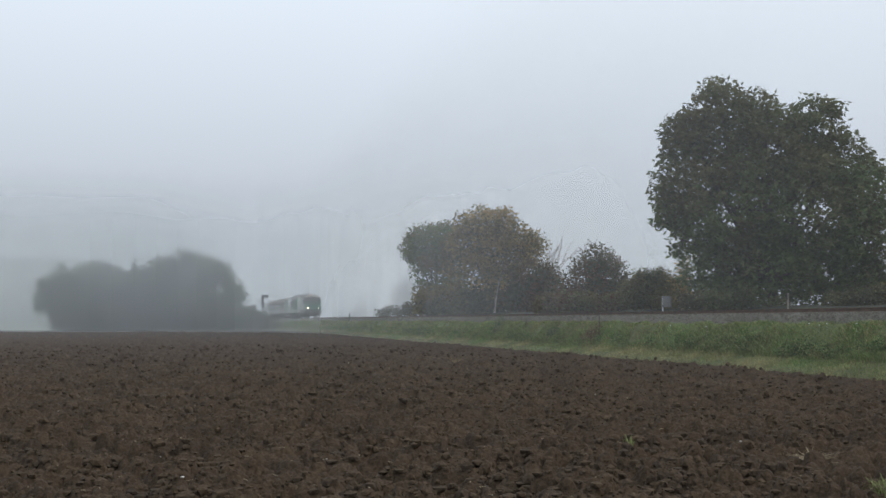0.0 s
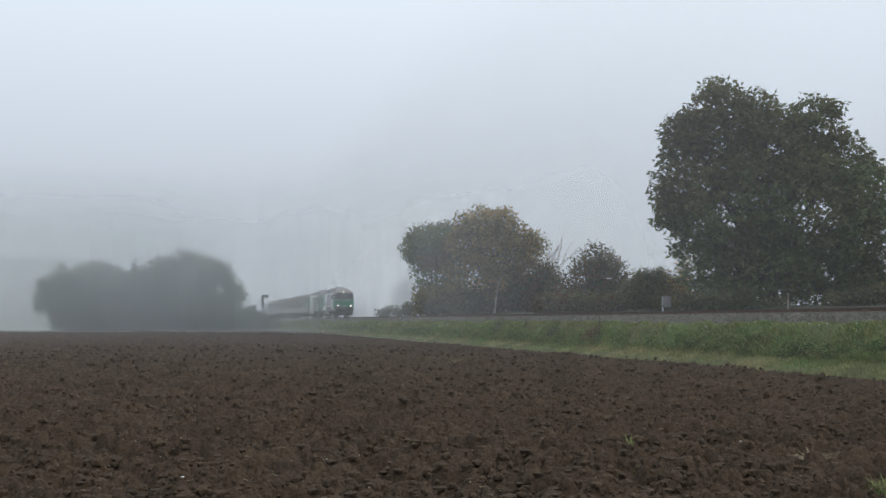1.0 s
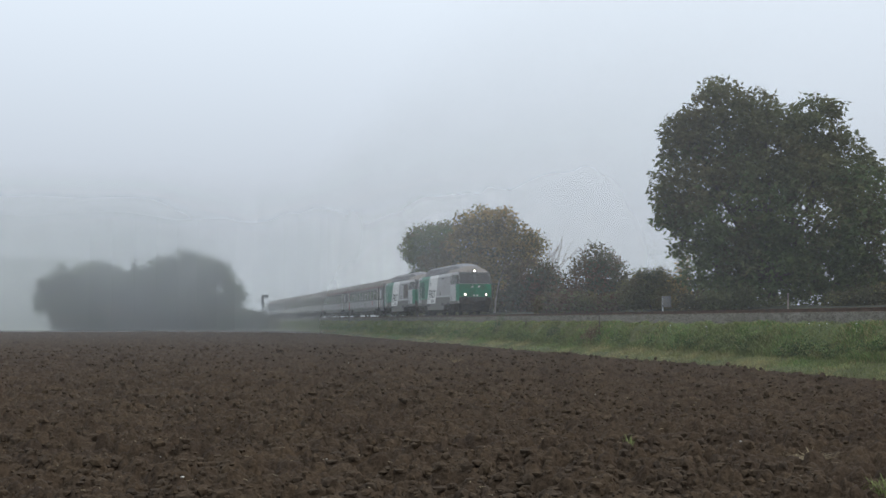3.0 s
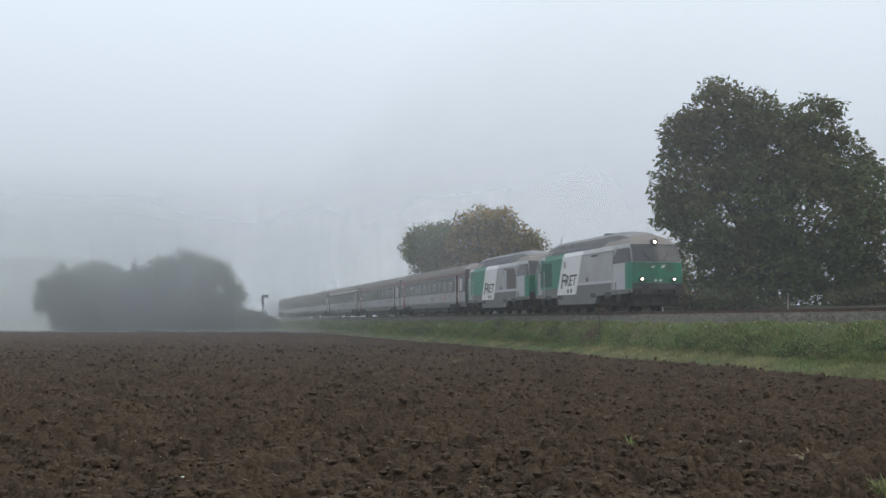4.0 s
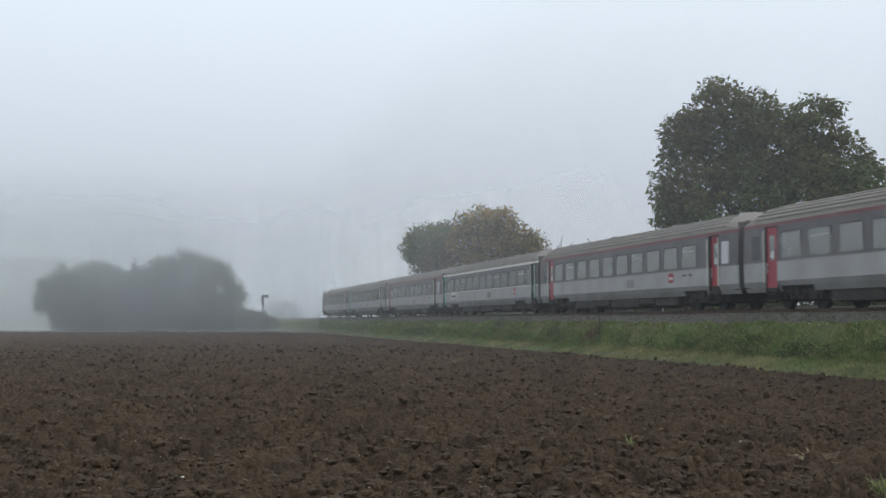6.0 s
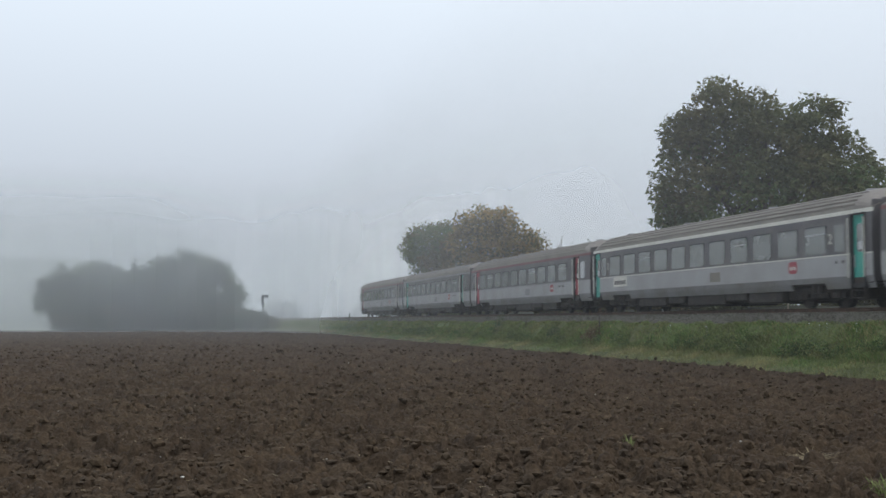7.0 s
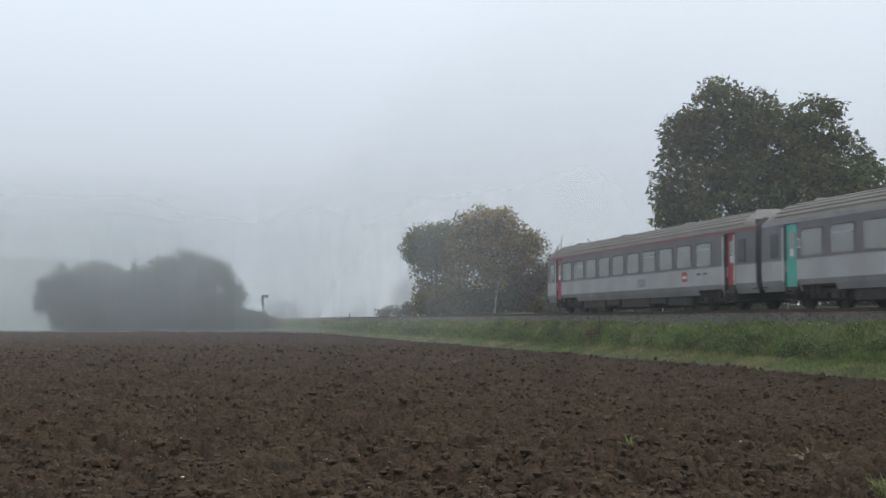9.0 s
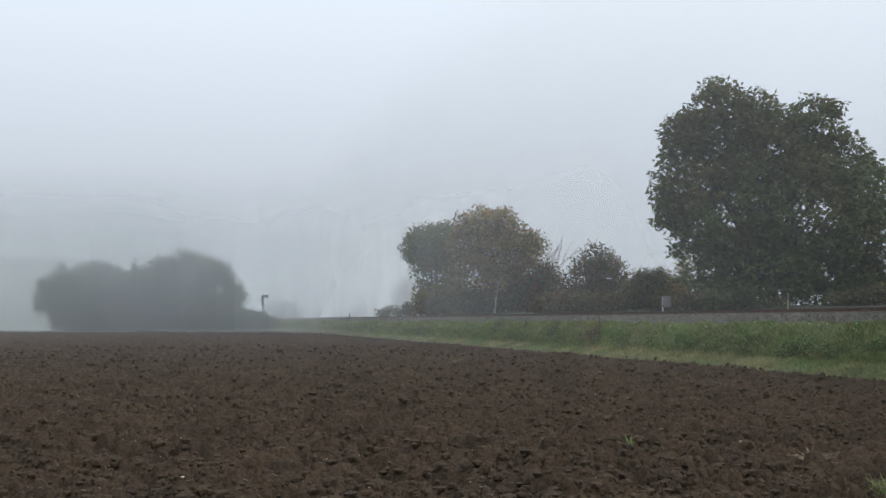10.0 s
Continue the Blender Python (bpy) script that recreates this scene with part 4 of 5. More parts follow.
def loco(label, grille_front):
    """A diesel locomotive with a cab at each end; front at y = 0, rails at z = 0."""
    t = thing("diesel_locomotive", label, "locomotive", "locomotives of the train")
    L = LOCO_LEN
    # half profile: x, z
    prof = [(1.33, 0.98), (1.45, 1.12), (1.46, 1.9), (1.46, 2.45), (1.40, 3.25), (1.34, 3.42), (1.18, 3.60), (0.85, 3.82), (0.4, 3.93), (0.0, 3.96)]

    def ring(y, f, lean):
        out = []
        for x, z in prof:
            yy = y
            if lean:
                if z <= 2.45:
                    yy = y
                elif z <= 3.42:
                    yy = y + lean * (z - 2.45) * 0.48
                else:
                    yy = y + lean * (0.42 + (z - 3.42) * 1.9)
            out.append((x * f, yy, z))
        return out
    rings = [ring(0.66, 0.90, 1), ring(0.95, 0.955, 0.9), ring(1.9, 0.985, 0.45), ring(2.9, 1.0, 0)]
    rings += [[(x, L - y, z) for x, y, z in r] for r in rings[::-1]]
    bm = bmesh.new()
    rows = []
    for r in rings:
        rows.append([bm.verts.new(p) for p in r] + [bm.verts.new((-x, y, z)) for x, y, z in r[-2::-1]])
    n = len(rows[0])
    for a, b in zip(rows, rows[1:]):
        for k in range(n - 1):
            bm.faces.new((a[k], a[k + 1], b[k + 1], b[k]))
        bm.faces.new((a[n - 1], a[0], b[0], b[n - 1]))
    for row, way in ((rows[0], -1), (rows[-1], 1)):
        mids = [bm.verts.new((0, row[k].co.y + way * 0.14, row[k].co.z)) for k in range(len(prof) - 1)] + [row[len(prof) - 1]]
        for k in range(len(prof) - 1):
            o = n - 1 - k
            for a, b in ((row[k], row[k + 1]), (row[o], row[o - 1])):
                f = [a, b, mids[k + 1], mids[k]]
                if b is mids[k + 1]:
                    f = [a, b, mids[k]]
                bm.faces.new(f)
    body = part("body", bm, LOCO_GREY, t)
    body.data.materials.append(CAB_ROOF)
    for f in body.data.polygons:
        if f.center.z > 3.43:
            f.material_index = 1

    def skin(y, z):
        """Half width of the body at y, z."""
        e = min(y, L - y)
        lean = 0 if z <= 2.45 else (z - 2.45) * 0.48
        f = np.interp(e - lean * np.interp(e, [0.95, 2.9], [0.9, 0.0]), [0.66, 0.95, 1.9, 2.9], [0.90, 0.955, 0.985, 1.0])
        return float(np.interp(z, [p[1] for p in prof], [p[0] for p in prof]) * f)
    # side panels: light sill band, green, slanted white, eave stripe
    for s in (-1, 1):
        X = s * 1.462

        def side_panel(name, pts, mat, label="", th=0.012, parent=None, x=X):
            b = bmesh.new()
            plate(b, pts, x, th)
            return part(name, b, mat, parent or t, label)
        side_panel("sill_band", [(2.45, 0.88), (5.3, 0.88), (5.5, 0.46), (L - 5.5, 0.46), (L - 5.3, 0.88), (L - 2.45, 0.88), (L - 2.45, 1.50), (2.45, 1.50)], LOCO_SILL, "grimy grey sill band", 0.006)
        side_panel("sill_line", [(2.9, 1.50), (8.4, 1.50), (8.33, 1.64), (2.9, 1.64)], LOCO_PALE, "", 0.010)
        side_panel("white_panel", [(8.55, 1.02), (11.8, 1.02), (10.75, 3.16), (7.5, 3.16)], LOCO_WHITE, "slanted white panel", 0.014)
        side_panel("green_panel", [(11.6, 1.42), (L - 2.2, 1.42), (L - 2.2, 3.14), (10.76, 3.14)], LOCO_GREEN, "green rear panel", 0.012)
        for e0, e1, em in ((2.9, 7.47, LOCO_PALE), (7.47, 10.72, LOCO_WHITE), (10.72, L - 2.9, LOCO_GREEN)):
            b = bmesh.new()
            bmy = [(e0, 3.17, 1.43), (e1, 3.17, 1.43), (e1, 3.42, 1.345), (e0, 3.42, 1.345)]
            vs = [b.verts.new((s * (x + 0.012), y, z)) for y, z, x in bmy]
            ws = [b.verts.new((s * (x - 0.02), y, z)) for y, z, x in bmy]
            b.faces.new(vs)
            for i in range(4):
                b.faces.new((vs[i], ws[i], ws[(i + 1) % 4], vs[(i + 1) % 4]))
            part("eave_stripe", b, em, t)
        # grille with slats
        g0 = 3.1 if grille_front else 12.75
        gm = BROWN_GRILLE if grille_front else GREEN_GRILLE
        gr = side_panel("side_grille", [(g0, 1.68), (g0 + 2.15, 1.68), (g0 + 2.15, 3.02), (g0 + 0.45, 3.02), (g0, 2.55)] if grille_front else [(g0, 1.55), (g0 + 2.15, 1.55), (g0 + 2.15, 2.5), (g0 + 1.75, 2.98), (g0, 2.98)], gm, "dark louvred side grille", 0.018)
        for k in range(9):
            b = bmesh.new()
            plate(b, [(g0 + 0.1, 1.74 + k * 0.09), (g0 + 2.05, 1.74 + k * 0.09), (g0 + 2.05, 1.775 + k * 0.09), (g0 + 0.1, 1.775 + k * 0.09)], X, 0.024)
            part("slat", b, gm, gr)
        # small side windows, louvres and hatches
        side_panel("upper_vent", [(5.2, 2.98), (6.1, 2.98), (6.1, 3.06), (5.2, 3.06)], GRILLE, "", 0.006)
        side_panel("filler_cap", rounded(6.6, 6.85, 1.66, 1.92, 0.1), GRILLE, "", 0.01)
        side_panel("round_window", rounded(*((6.2, 6.75) if grille_front else (10.2, 10.65)), 2.55, 2.95, 0.05), LOCO_GREY, "", 0.018)
        # cab side window and door, green cab flank
        for m in (0, 1):
            def at(y):
                return L - y if m else y
            b = bmesh.new()
            low = [(0.70, 0.905, 2.47), (0.95, 0.955, 2.47), (1.9, 0.985, 2.47), (2.95, 1.0, 2.47)]
            high = [(1.06, 0.905, 3.2), (1.28, 0.955, 3.2), (2.05, 0.985, 3.2), (2.52, 0.995, 3.2)]
            rows = []
            for d in (0.016, -0.04):
                rows.append([[b.verts.new((s * ((1.456 if z < 3 else 1.405) * f + d), at(y), z)) for y, f, z in line] for line in (low, high)])
            for r in rows:
                for k in range(3):
                    b.faces.new((r[0][k], r[0][k + 1], r[1][k + 1], r[1][k]))
            for e in (0, 1):
                for k in range(3):
                    b.faces.new((rows[0][e][k], rows[0][e][k + 1], rows[1][e][k + 1], rows[1][e][k]))
            for k in (0, 3):
                b.faces.new((rows[0][0][k], rows[0][1][k], rows[1][1][k], rows[1][0][k]))
            part("cab_side_window", b, CAB_GLASS, t)
            b = bmesh.new()
            plate(b, [(at(2.85), 1.1), (at(2.87), 1.1), (at(2.87), 3.15), (at(2.85), 3.15)], X, 0.006)
            part("door_seam", b, GRILLE, t)
            b = bmesh.new()
            tube(b, (s * 1.50, at(2.95), 1.1), (s * 1.50, at(2.95), 2.5), 0.02, 0.02, 6)
            part("grab_rail", b, ALU, t)
            b = bmesh.new()
            flank = [(0.655, 1.46 * 0.90), (0.95, 1.46 * 0.955), (1.15, 1.46 * 0.9613), (1.35, 1.46 * 0.9676)]
            out, inn = [], []
            for fy, fx in flank:
                for z in (1.13, 2.46):
                    out.append(b.verts.new((s * (fx + 0.016), at(fy), z)))
                    inn.append(b.verts.new((s * (fx - 0.02), at(fy), z)))
            for i in range(3):
                for p in (out, inn):
                    b.faces.new((p[2 * i], p[2 * i + 2], p[2 * i + 3], p[2 * i + 1]))
                for k in (0, 1):
                    b.faces.new((out[2 * i + k], out[2 * i + 2 + k], inn[2 * i + 2 + k], inn[2 * i + k]))
            for i in (0, 6):
                b.faces.new((out[i], out[i + 1], inn[i + 1], inn[i]))
            sb = bmesh.new()
            q = [(0.95, 0.92), (2.45, 0.88), (2.45, 1.12), (0.95, 1.12)]
            v1 = [sb.verts.new((s * (skin(y, 1.12) + 0.01), at(y), z)) for y, z in q]
            v2 = [sb.verts.new((s * (skin(y, 1.12) - 0.06), at(y), z)) for y, z in q]
            sb.faces.new(v1)
            for i in range(4):
                sb.faces.new((v1[i], v2[i], v2[(i + 1) % 4], v1[(i + 1) % 4]))
            part("cab_sill", sb, LOCO_SILL, t)
            part("green_flank", b, LOCO_GREEN, t)
            if not m:
                b = bmesh.new()
                q = [(1.37, 1.13), (2.05, 1.13), (2.86, 1.13), (2.86, 2.44), (2.05, 2.44), (1.37, 2.44)]
                v1 = [b.verts.new((s * (skin(y, 2.2) + 0.014), y, z)) for y, z in q]
                v2 = [b.verts.new((s * (skin(y, 2.2) - 0.03), y, z)) for y, z in q]
                b.faces.new((v1[0], v1[1], v1[4], v1[5]))
                b.faces.new((v1[1], v1[2], v1[3], v1[4]))
                for i in range(6):
                    b.faces.new((v1[i], v2[i], v2[(i + 1) % 6], v1[(i + 1) % 6]))
                part("cab_door", b, LOCO_PALE, t, "light grey cab door")
        # lettering
        for word, size, dy, zz in (("F", 1.20, 1.08, 1.40), ("RET", 0.86, -0.26, 1.54)):
            fc = bpy.data.curves.new("lettering", "FONT")
            fc.body, fc.size, fc.shear, fc.extrude, fc.offset, fc.align_x = word, size, 0.3, 0.006, 0.012, "CENTER"
            tmp = new("lettering_source", fc)
            me = bpy.data.meshes.new_from_object(tmp.evaluated_get(bpy.context.evaluated_depsgraph_get()))
            bpy.data.objects.remove(tmp)
            me.materials.clear()
            me.materials.append(LETTER)
            lt = part("lettering", me, None, t, "black slanted letters on the white panel")
            lt.matrix_basis = pose(X + s * 0.02, 9.75 - s * dy, zz, 90, 0, 90 if s > 0 else -90) @ Matrix.Diagonal((1.32, 1, 1, 1))
        # openings and step recesses: raised plates, the hollows' shade put in as dark colour
        for a in (9.2, 9.75):
            side_panel("painted_sill_opening", rounded(a, a + 0.22, 1.1, 1.36, 0.08), GRILLE, "", 0.024)
        for a, w in ((3.2, 0.9), (5.4, 0.8), (L - 6.3, 0.9), (L - 4.1, 0.9)):
            side_panel("painted_step_recess", [(a, 0.78), (a + w, 0.78), (a + w, 1.02), (a, 1.02)], GRILLE, "", 0.02)
    # cab fronts
    for m in (0, 1):
        way = 1 if m else -1

        def at(y):
            return L - y if m else y

        def front(name, pts, mat, off, label="", parent=None):
            """A panel on the bowed front: pts (x, z); off metres proud."""
            b = bmesh.new()
            vs, ws = [], []
            for x, z in pts:
                f = 1.46 * 0.90
                bow = 0.14 * (1 - abs(x) / f)
                lean = 0 if z <= 2.45 else (z - 2.45) * 0.48 if z <= 3.42 else 0.466 + (z - 3.42) * 1.9
                y = 0.66 + lean - bow
                vs.append(b.verts.new((x, at(y - off), z)))
                ws.append(b.verts.new((x, at(y + 0.03), z)))
            b.faces.new(vs)
            k = len(vs)
            for i in range(k):
                b.faces.new((vs[i], ws[i], ws[(i + 1) % k], vs[(i + 1) % k]))
            return part(name, b, mat, parent or t, label)
        for s in (-1, 1):
            front("nose_panel", [(0, 1.44), (s * 1.315, 1.44), (s * 1.315, 2.46), (0, 2.46)], LOCO_NOSE, 0.016, "darker green nose")
            front("apron", [(0, 1.0), (s * 1.315, 1.0), (s * 1.315, 1.43), (0, 1.43)], GRILLE, 0.016, "dark grey apron")
            front("windscreen_surround", [(0.0, 2.475), (s * 1.30, 2.475), (s * 1.23, 3.40), (0.0, 3.40)], GRILLE, 0.008)
            front("windscreen", [(s * 0.10, 2.52), (s * 1.22, 2.52), (s * 1.14, 3.26), (s * 0.10, 3.30)], CAB_GLASS, 0.014)
            wp = bmesh.new()
            tube(wp, (s * 0.25, at(0.56), 2.48), (s * 0.72, at(0.82), 3.0), 0.018, 0.018, 6)
            part("wiper", wp, RUBBER, t)
            for z, x in ((1.62, 0.86),):
                lb = bmesh.new()
                tube(lb, (s * x, at(0.66), z), (s * x, at(0.49), z), 0.14, 0.13, 16)
                hl = part("headlamp", lb, GRILLE, t)
                lb = bmesh.new()
                tube(lb, (s * x, at(0.495), z), (s * x, at(0.48), z), 0.05, 0.045, 16)
                part("lens", lb, LAMP if not m and not grille_front else GLASS, hl)
        lb = bmesh.new()
        tube(lb, (0, at(1.35), 3.49), (0, at(0.88), 3.49), 0.16, 0.16, 16)
        hl = part("roof_headlamp", lb, GRILLE, t)
        lb = bmesh.new()
        tube(lb, (0, at(0.885), 3.49), (0, at(0.865), 3.49), 0.05, 0.045, 16)
        part("lens", lb, LAMP if not m and not grille_front else GLASS, hl)
        front("emblem_bar", [(-0.38, 2.18), (0.30, 2.18), (0.42, 2.33), (-0.30, 2.26)], LOCO_PALE, 0.03)
        front("number_bar", [(-0.2, 1.50), (0.2, 1.50), (0.2, 1.60), (-0.2, 1.60)], LOCO_PALE, 0.03)
        b = bmesh.new()
        a0, a1 = sorted((at(0.52), at(0.80)))
        box(b, -1.25, 1.25, a0, a1, 0.82, 1.14, 0.03)
        part("buffer_beam", b, GEAR, t)
        buffers(t, at(0.55), way)
        b = bmesh.new()
        a0, a1 = sorted((at(0.66), at(0.86)))
        box(b, -1.2, 1.2, a0, a1, 0.28, 0.80, 0.05)
        part("snow_plough", b, GEAR, t)
        for s in (-0.35, 0.35, 0.55, -0.55):
            b = bmesh.new()
            tube(b, (s, at(0.5), 0.95), (s * 1.05, at(0.35), 0.62), 0.03, 0.03, 6)
            tube(b, (s * 1.05, at(0.35), 0.62), (s, at(0.5), 0.40), 0.03, 0.03, 6)
            part("coupling_hose", b, RUBBER, t)
        b = bmesh.new()
        tube(b, (0, at(0.55), 1.05), (0, at(0.18), 1.0), 0.06, 0.05, 8)
        part("coupling_hook", b, GEAR, t)
    # raised roof with sooty panels, falling away over the cabs
    def taper(x, y, z):
        e = max(0.0, min(1.0, (3.7 - min(y, L - y)) / 1.95))
        return (x * (1 - 0.12 * e), y, z - 0.42 * e * e * max(0.0, (z - 3.6) / 0.6))
    bm = bmesh.new()
    strip(bm, [(-1.05, 3.66), (-1.0, 3.98), (-0.6, 4.18), (0, 4.22), (0.6, 4.18), (1.0, 3.98), (1.05, 3.66)][::-1], [1.75, 2.3, 2.9, 3.7, L - 3.7, L - 2.9, L - 2.3, L - 1.75], 0.04, taper)
    rf = part("roof_hood", bm, LOCO_ROOF, t)
    for k in range(6):
        for s in (-1, 1):
            b = bmesh.new()
            a = (4.7 if not grille_front else 3.7) + k * 1.45
            q = [(1.335, a, 3.44), (1.335, a + 1.40, 3.44), (1.06, a + 1.40, 3.70), (1.06, a, 3.70)]
            v1 = [b.verts.new((s * (x + 0.02), y, z + 0.02)) for x, y, z in q]
            v2 = [b.verts.new((s * (x - 0.04), y, z - 0.03)) for x, y, z in q]
            b.faces.new(v1)
            for i in range(4):
                b.faces.new((v1[i], v2[i], v2[(i + 1) % 4], v1[(i + 1) % 4]))
            part("roof_panel", b, ROOF_PANEL, rf)
    b = bmesh.new()
    tube(b, (0, 6.8, 4.2), (0, 6.8, 4.32), 0.45, 0.42, 14)
    part("exhaust", b, GRILLE, rf)
    for yy in (4.3, 5.2, 9.5, 11.0):
        b = bmesh.new()
        tube(b, (0.35, yy, 4.2), (0.35, yy + 0.5, 4.26), 0.07, 0.07, 8)
        part("horn", b, GRILLE, rf)
    # dark box added under the floor, so no bright background shows through
    b = bmesh.new()
    box(b, -0.95, 0.95, 1.0, L - 1.0, 0.30, 0.97, 0.05)
    part("underframe_filler", b, GEAR, t)
    # running gear
    bogie(t, 3.75, 2.4, True)
    bogie(t, L - 3.75, 2.4, True)
    for s in (-1, 1):
        b = bmesh.new()
        box(b, min(s * 0.4, s * 1.32), max(s * 0.4, s * 1.32), 6.2, L - 6.2, 0.38, 0.98, 0.08)
        part("fuel_tank", b, GEAR, t)
        for yy in (2.3, 5.3, L - 5.3, L - 2.3):
            b = bmesh.new()
            box(b, min(s * 1.1, s * 1.4), max(s * 1.1, s * 1.4), yy - 0.3, yy + 0.3, 0.45, 1.0, 0.04)
            part("sand_box", b, GEAR, t)
    return t


def train():
    """Two locomotives and six coaches; each with its distance behind the train's front."""
    first = loco("grey, green and white diesel locomotive with lit headlamps leading the train", False)
    second = loco("grey, green and white diesel locomotive coupled behind the first", True)
    red = coach("grey passenger coach with dark window band and red doors", RED_DOOR, RED_LINE, CREAM_ROOF)
    teal = coach("grey passenger coach with teal doors, cream lines and lettered plaque", TEAL_DOOR, CREAM_LINE, CREAM_ROOF, plaque=True, digit=True, vestibule=(GLASS, GLASS), end_doors=True)
    plain = coach("grey passenger coach with dark window band, teal doors and grey lines", TEAL_DOOR, COACH_GREY, CREAM_ROOF, digit=True, vestibule=(GLASS, CAB_GLASS))
    last = coach("grey passenger coach with red doors at the train's end", RED_DOOR, RED_LINE, CREAM_ROOF, vestibule=(CAB_GLASS, GLASS))
    here = Matrix.Identity(4)
    row = [red, copy_thing(red, here), teal, copy_thing(red, here), plain, last]
    out = [(first, 0.0), (second, LOCO_LEN)]
    return out + [(c, 2 * LOCO_LEN + COACH_LEN * k) for k, c in enumerate(row)]


# ---- small things beside the line ----
def trackside():
    def stake(x, y, z, h, r, mat, lean, label):
        t = thing("wooden_stake", label, "stake", at=pose(x, y, z, lean[0], lean[1], 0))
        bm = bmesh.new()
        tube(bm, (0, 0, -0.2), (0, 0, h * 0.5), r, r * 0.95, 7)
        tube(bm, (0, 0, h * 0.5), (0.01, 0.01, h), r * 0.95, r * 0.8, 7)
        part("post", bm, mat, t)
    stake(21.0, 55.5, 0.95, 1.0, 0.035, BARK, (0, 0), "thin dark wooden stake on the grassy bank")
    stake(21.1, 68.3, 1.05, 0.75, 0.03, BARK, (32, -8), "leaning dark stick in the bank's grass")
    for y, h in ((170, 1.4), (176, 0.9), (156, 0.75), (141, 0.9), (149, 0.6)):
        stake(21.3, y, 1.2, h + 0.35, 0.06, BARK, (2, 1), "weathered fence stake on the railway bank")
    stake(28.0, 49.5, 1.42, 1.45, 0.045, PALE_BARK, (0, 0), "pale wooden post under the trees")
    # small white-footed marker board behind the track
    t = thing("marker_board", "grey trackside marker board on a white post", "sign", at=pose(27.2, 61.4, 1.42, 0, 0, -20))
    bm = bmesh.new()
    tube(bm, (-0.2, 0, -0.1), (-0.2, 0, 1.5), 0.035, 0.035, 8)
    part("post", bm, LOCO_WHITE, t)
    bm = bmesh.new()
    box(bm, -0.22, 0.27, -0.06, -0.035, 0.92, 1.55, 0.01)
    part("board", bm, CONCRETE, t)
    # semaphore-like colour light signal at the far end of the field
    t = thing("railway_signal", "dark railway signal on a slim mast, dim in fog", "signal", at=pose(20.3, 262, -0.3))
    bm = bmesh.new()
    tube(bm, (0, 0, 0), (0, 0, 7.0), 0.12, 0.10, 8)
    part("mast", bm, GRILLE, t)
    bm = bmesh.new()
    box(bm, -0.32, 0.36, -0.3, -0.12, 5.3, 7.6, 0.12)
    part("signal_head", bm, GRILLE, t)
    bm = bmesh.new()
    box(bm, 0.38, 1.25, -0.28, -0.14, 6.9, 7.6, 0.1)
    part("side_target", bm, GRILLE, t)
    for z in (6.9, 6.3, 5.7):
        bm = bmesh.new()
        tube(bm, (0.02, -0.3, z), (0.02, -0.45, z), 0.13, 0.13, 12)
        part("lens_hood", bm, RUBBER, t)
    bm = bmesh.new()
    for x in (0.18, 0.5):
        tube(bm, (x, 0.2, 0.3), (x, 0.2, 6.0), 0.02, 0.02, 6)
    for k in range(18):
        tube(bm, (0.18, 0.2, 0.5 + k * 0.3), (0.5, 0.2, 0.5 + k * 0.3), 0.014, 0.014, 5)
    part("ladder", bm, GRILLE, t)


def dead_tree():
    rng = np.random.default_rng(77)
    t = thing("dead_tree", "bare pale dead tree with upward twigs", "tree", at=site(10.9, 128, 1.35))
    bm = bmesh.new()
    tube(bm, (0, 0, -0.2), (0.1, 0, 3.0), 0.16, 0.12, 8)
    for k in range(26):
        p = Vector((0.1, 0, 2.6 + rng.random() * 1.2))
        d = Vector((rng.normal() * 0.35, rng.normal() * 0.3, 1.0)).normalized()
        r = 0.10
        for _ in range(6):
            q = p + d * rng.uniform(0.8, 1.25)
            tube(bm, p, q, r, r * 0.75, 5)
            if rng.random() < 0.7:
                side = (d + Vector(rng.normal(size=3) * 0.5)).normalized()
                tube(bm, q, q + side * rng.uniform(0.5, 1.2), r * 0.6, 0.012, 4)
            p, r = q, r * 0.75
            d = (d + Vector((rng.normal() * 0.28, rng.normal() * 0.2, 0.05))).normalized()
    part("trunk", bm, PALE_BARK, t)
    t = thing("birch_stem", "slim pale trunk in front of the copse", "tree", at=site(5.2, 119, 1.35))
    bm = bmesh.new()
    tube(bm, (0, 0, -0.2), (0.1, 0, 2.0), 0.11, 0.09, 7)
    tube(bm, (0.1, 0, 2.0), (0.5, 0.1, 4.4), 0.09, 0.05, 7)
    tube(bm, (0.4, 0.1, 3.8), (1.1, 0.3, 5.8), 0.05, 0.02, 6)
    part("trunk", bm, PALE_BARK, t)


def hill():
    """A wooded rise beyond the field."""
    xs = np.linspace(-420, 60, 130)
    ys = np.linspace(330, 560, 40)
    x, y = np.meshgrid(xs, ys)
    rise = np.clip((30 - x) / 55, 0, 1) ** 1.1 * np.clip((y - 330) / 80, 0, 1) ** 0.8
    z = -0.5 + rise * (17 + 4 * value_noise(x * 0.02, y * 0.02, 60)) + 3.0 * rise * value_noise(x * 0.12, y * 0.12, 61) + 1.5 * rise * value_noise(x * 0.5, y * 0.5, 62)
    q = np.arange(x.size).reshape(x.shape)
    f = np.stack([q[:-1, :-1], q[:-1, 1:], q[1:, 1:], q[1:, :-1]], -1).reshape(-1, 4)
    ob = new("distant_hill", mesh_of("distant_hill", np.stack([x, y, z], -1).reshape(-1, 3), f.tolist(), FAR_LEAF, smooth=True))
    tagged(ob, "wooded hillside dimly seen through fog", "hill", kind="structure")


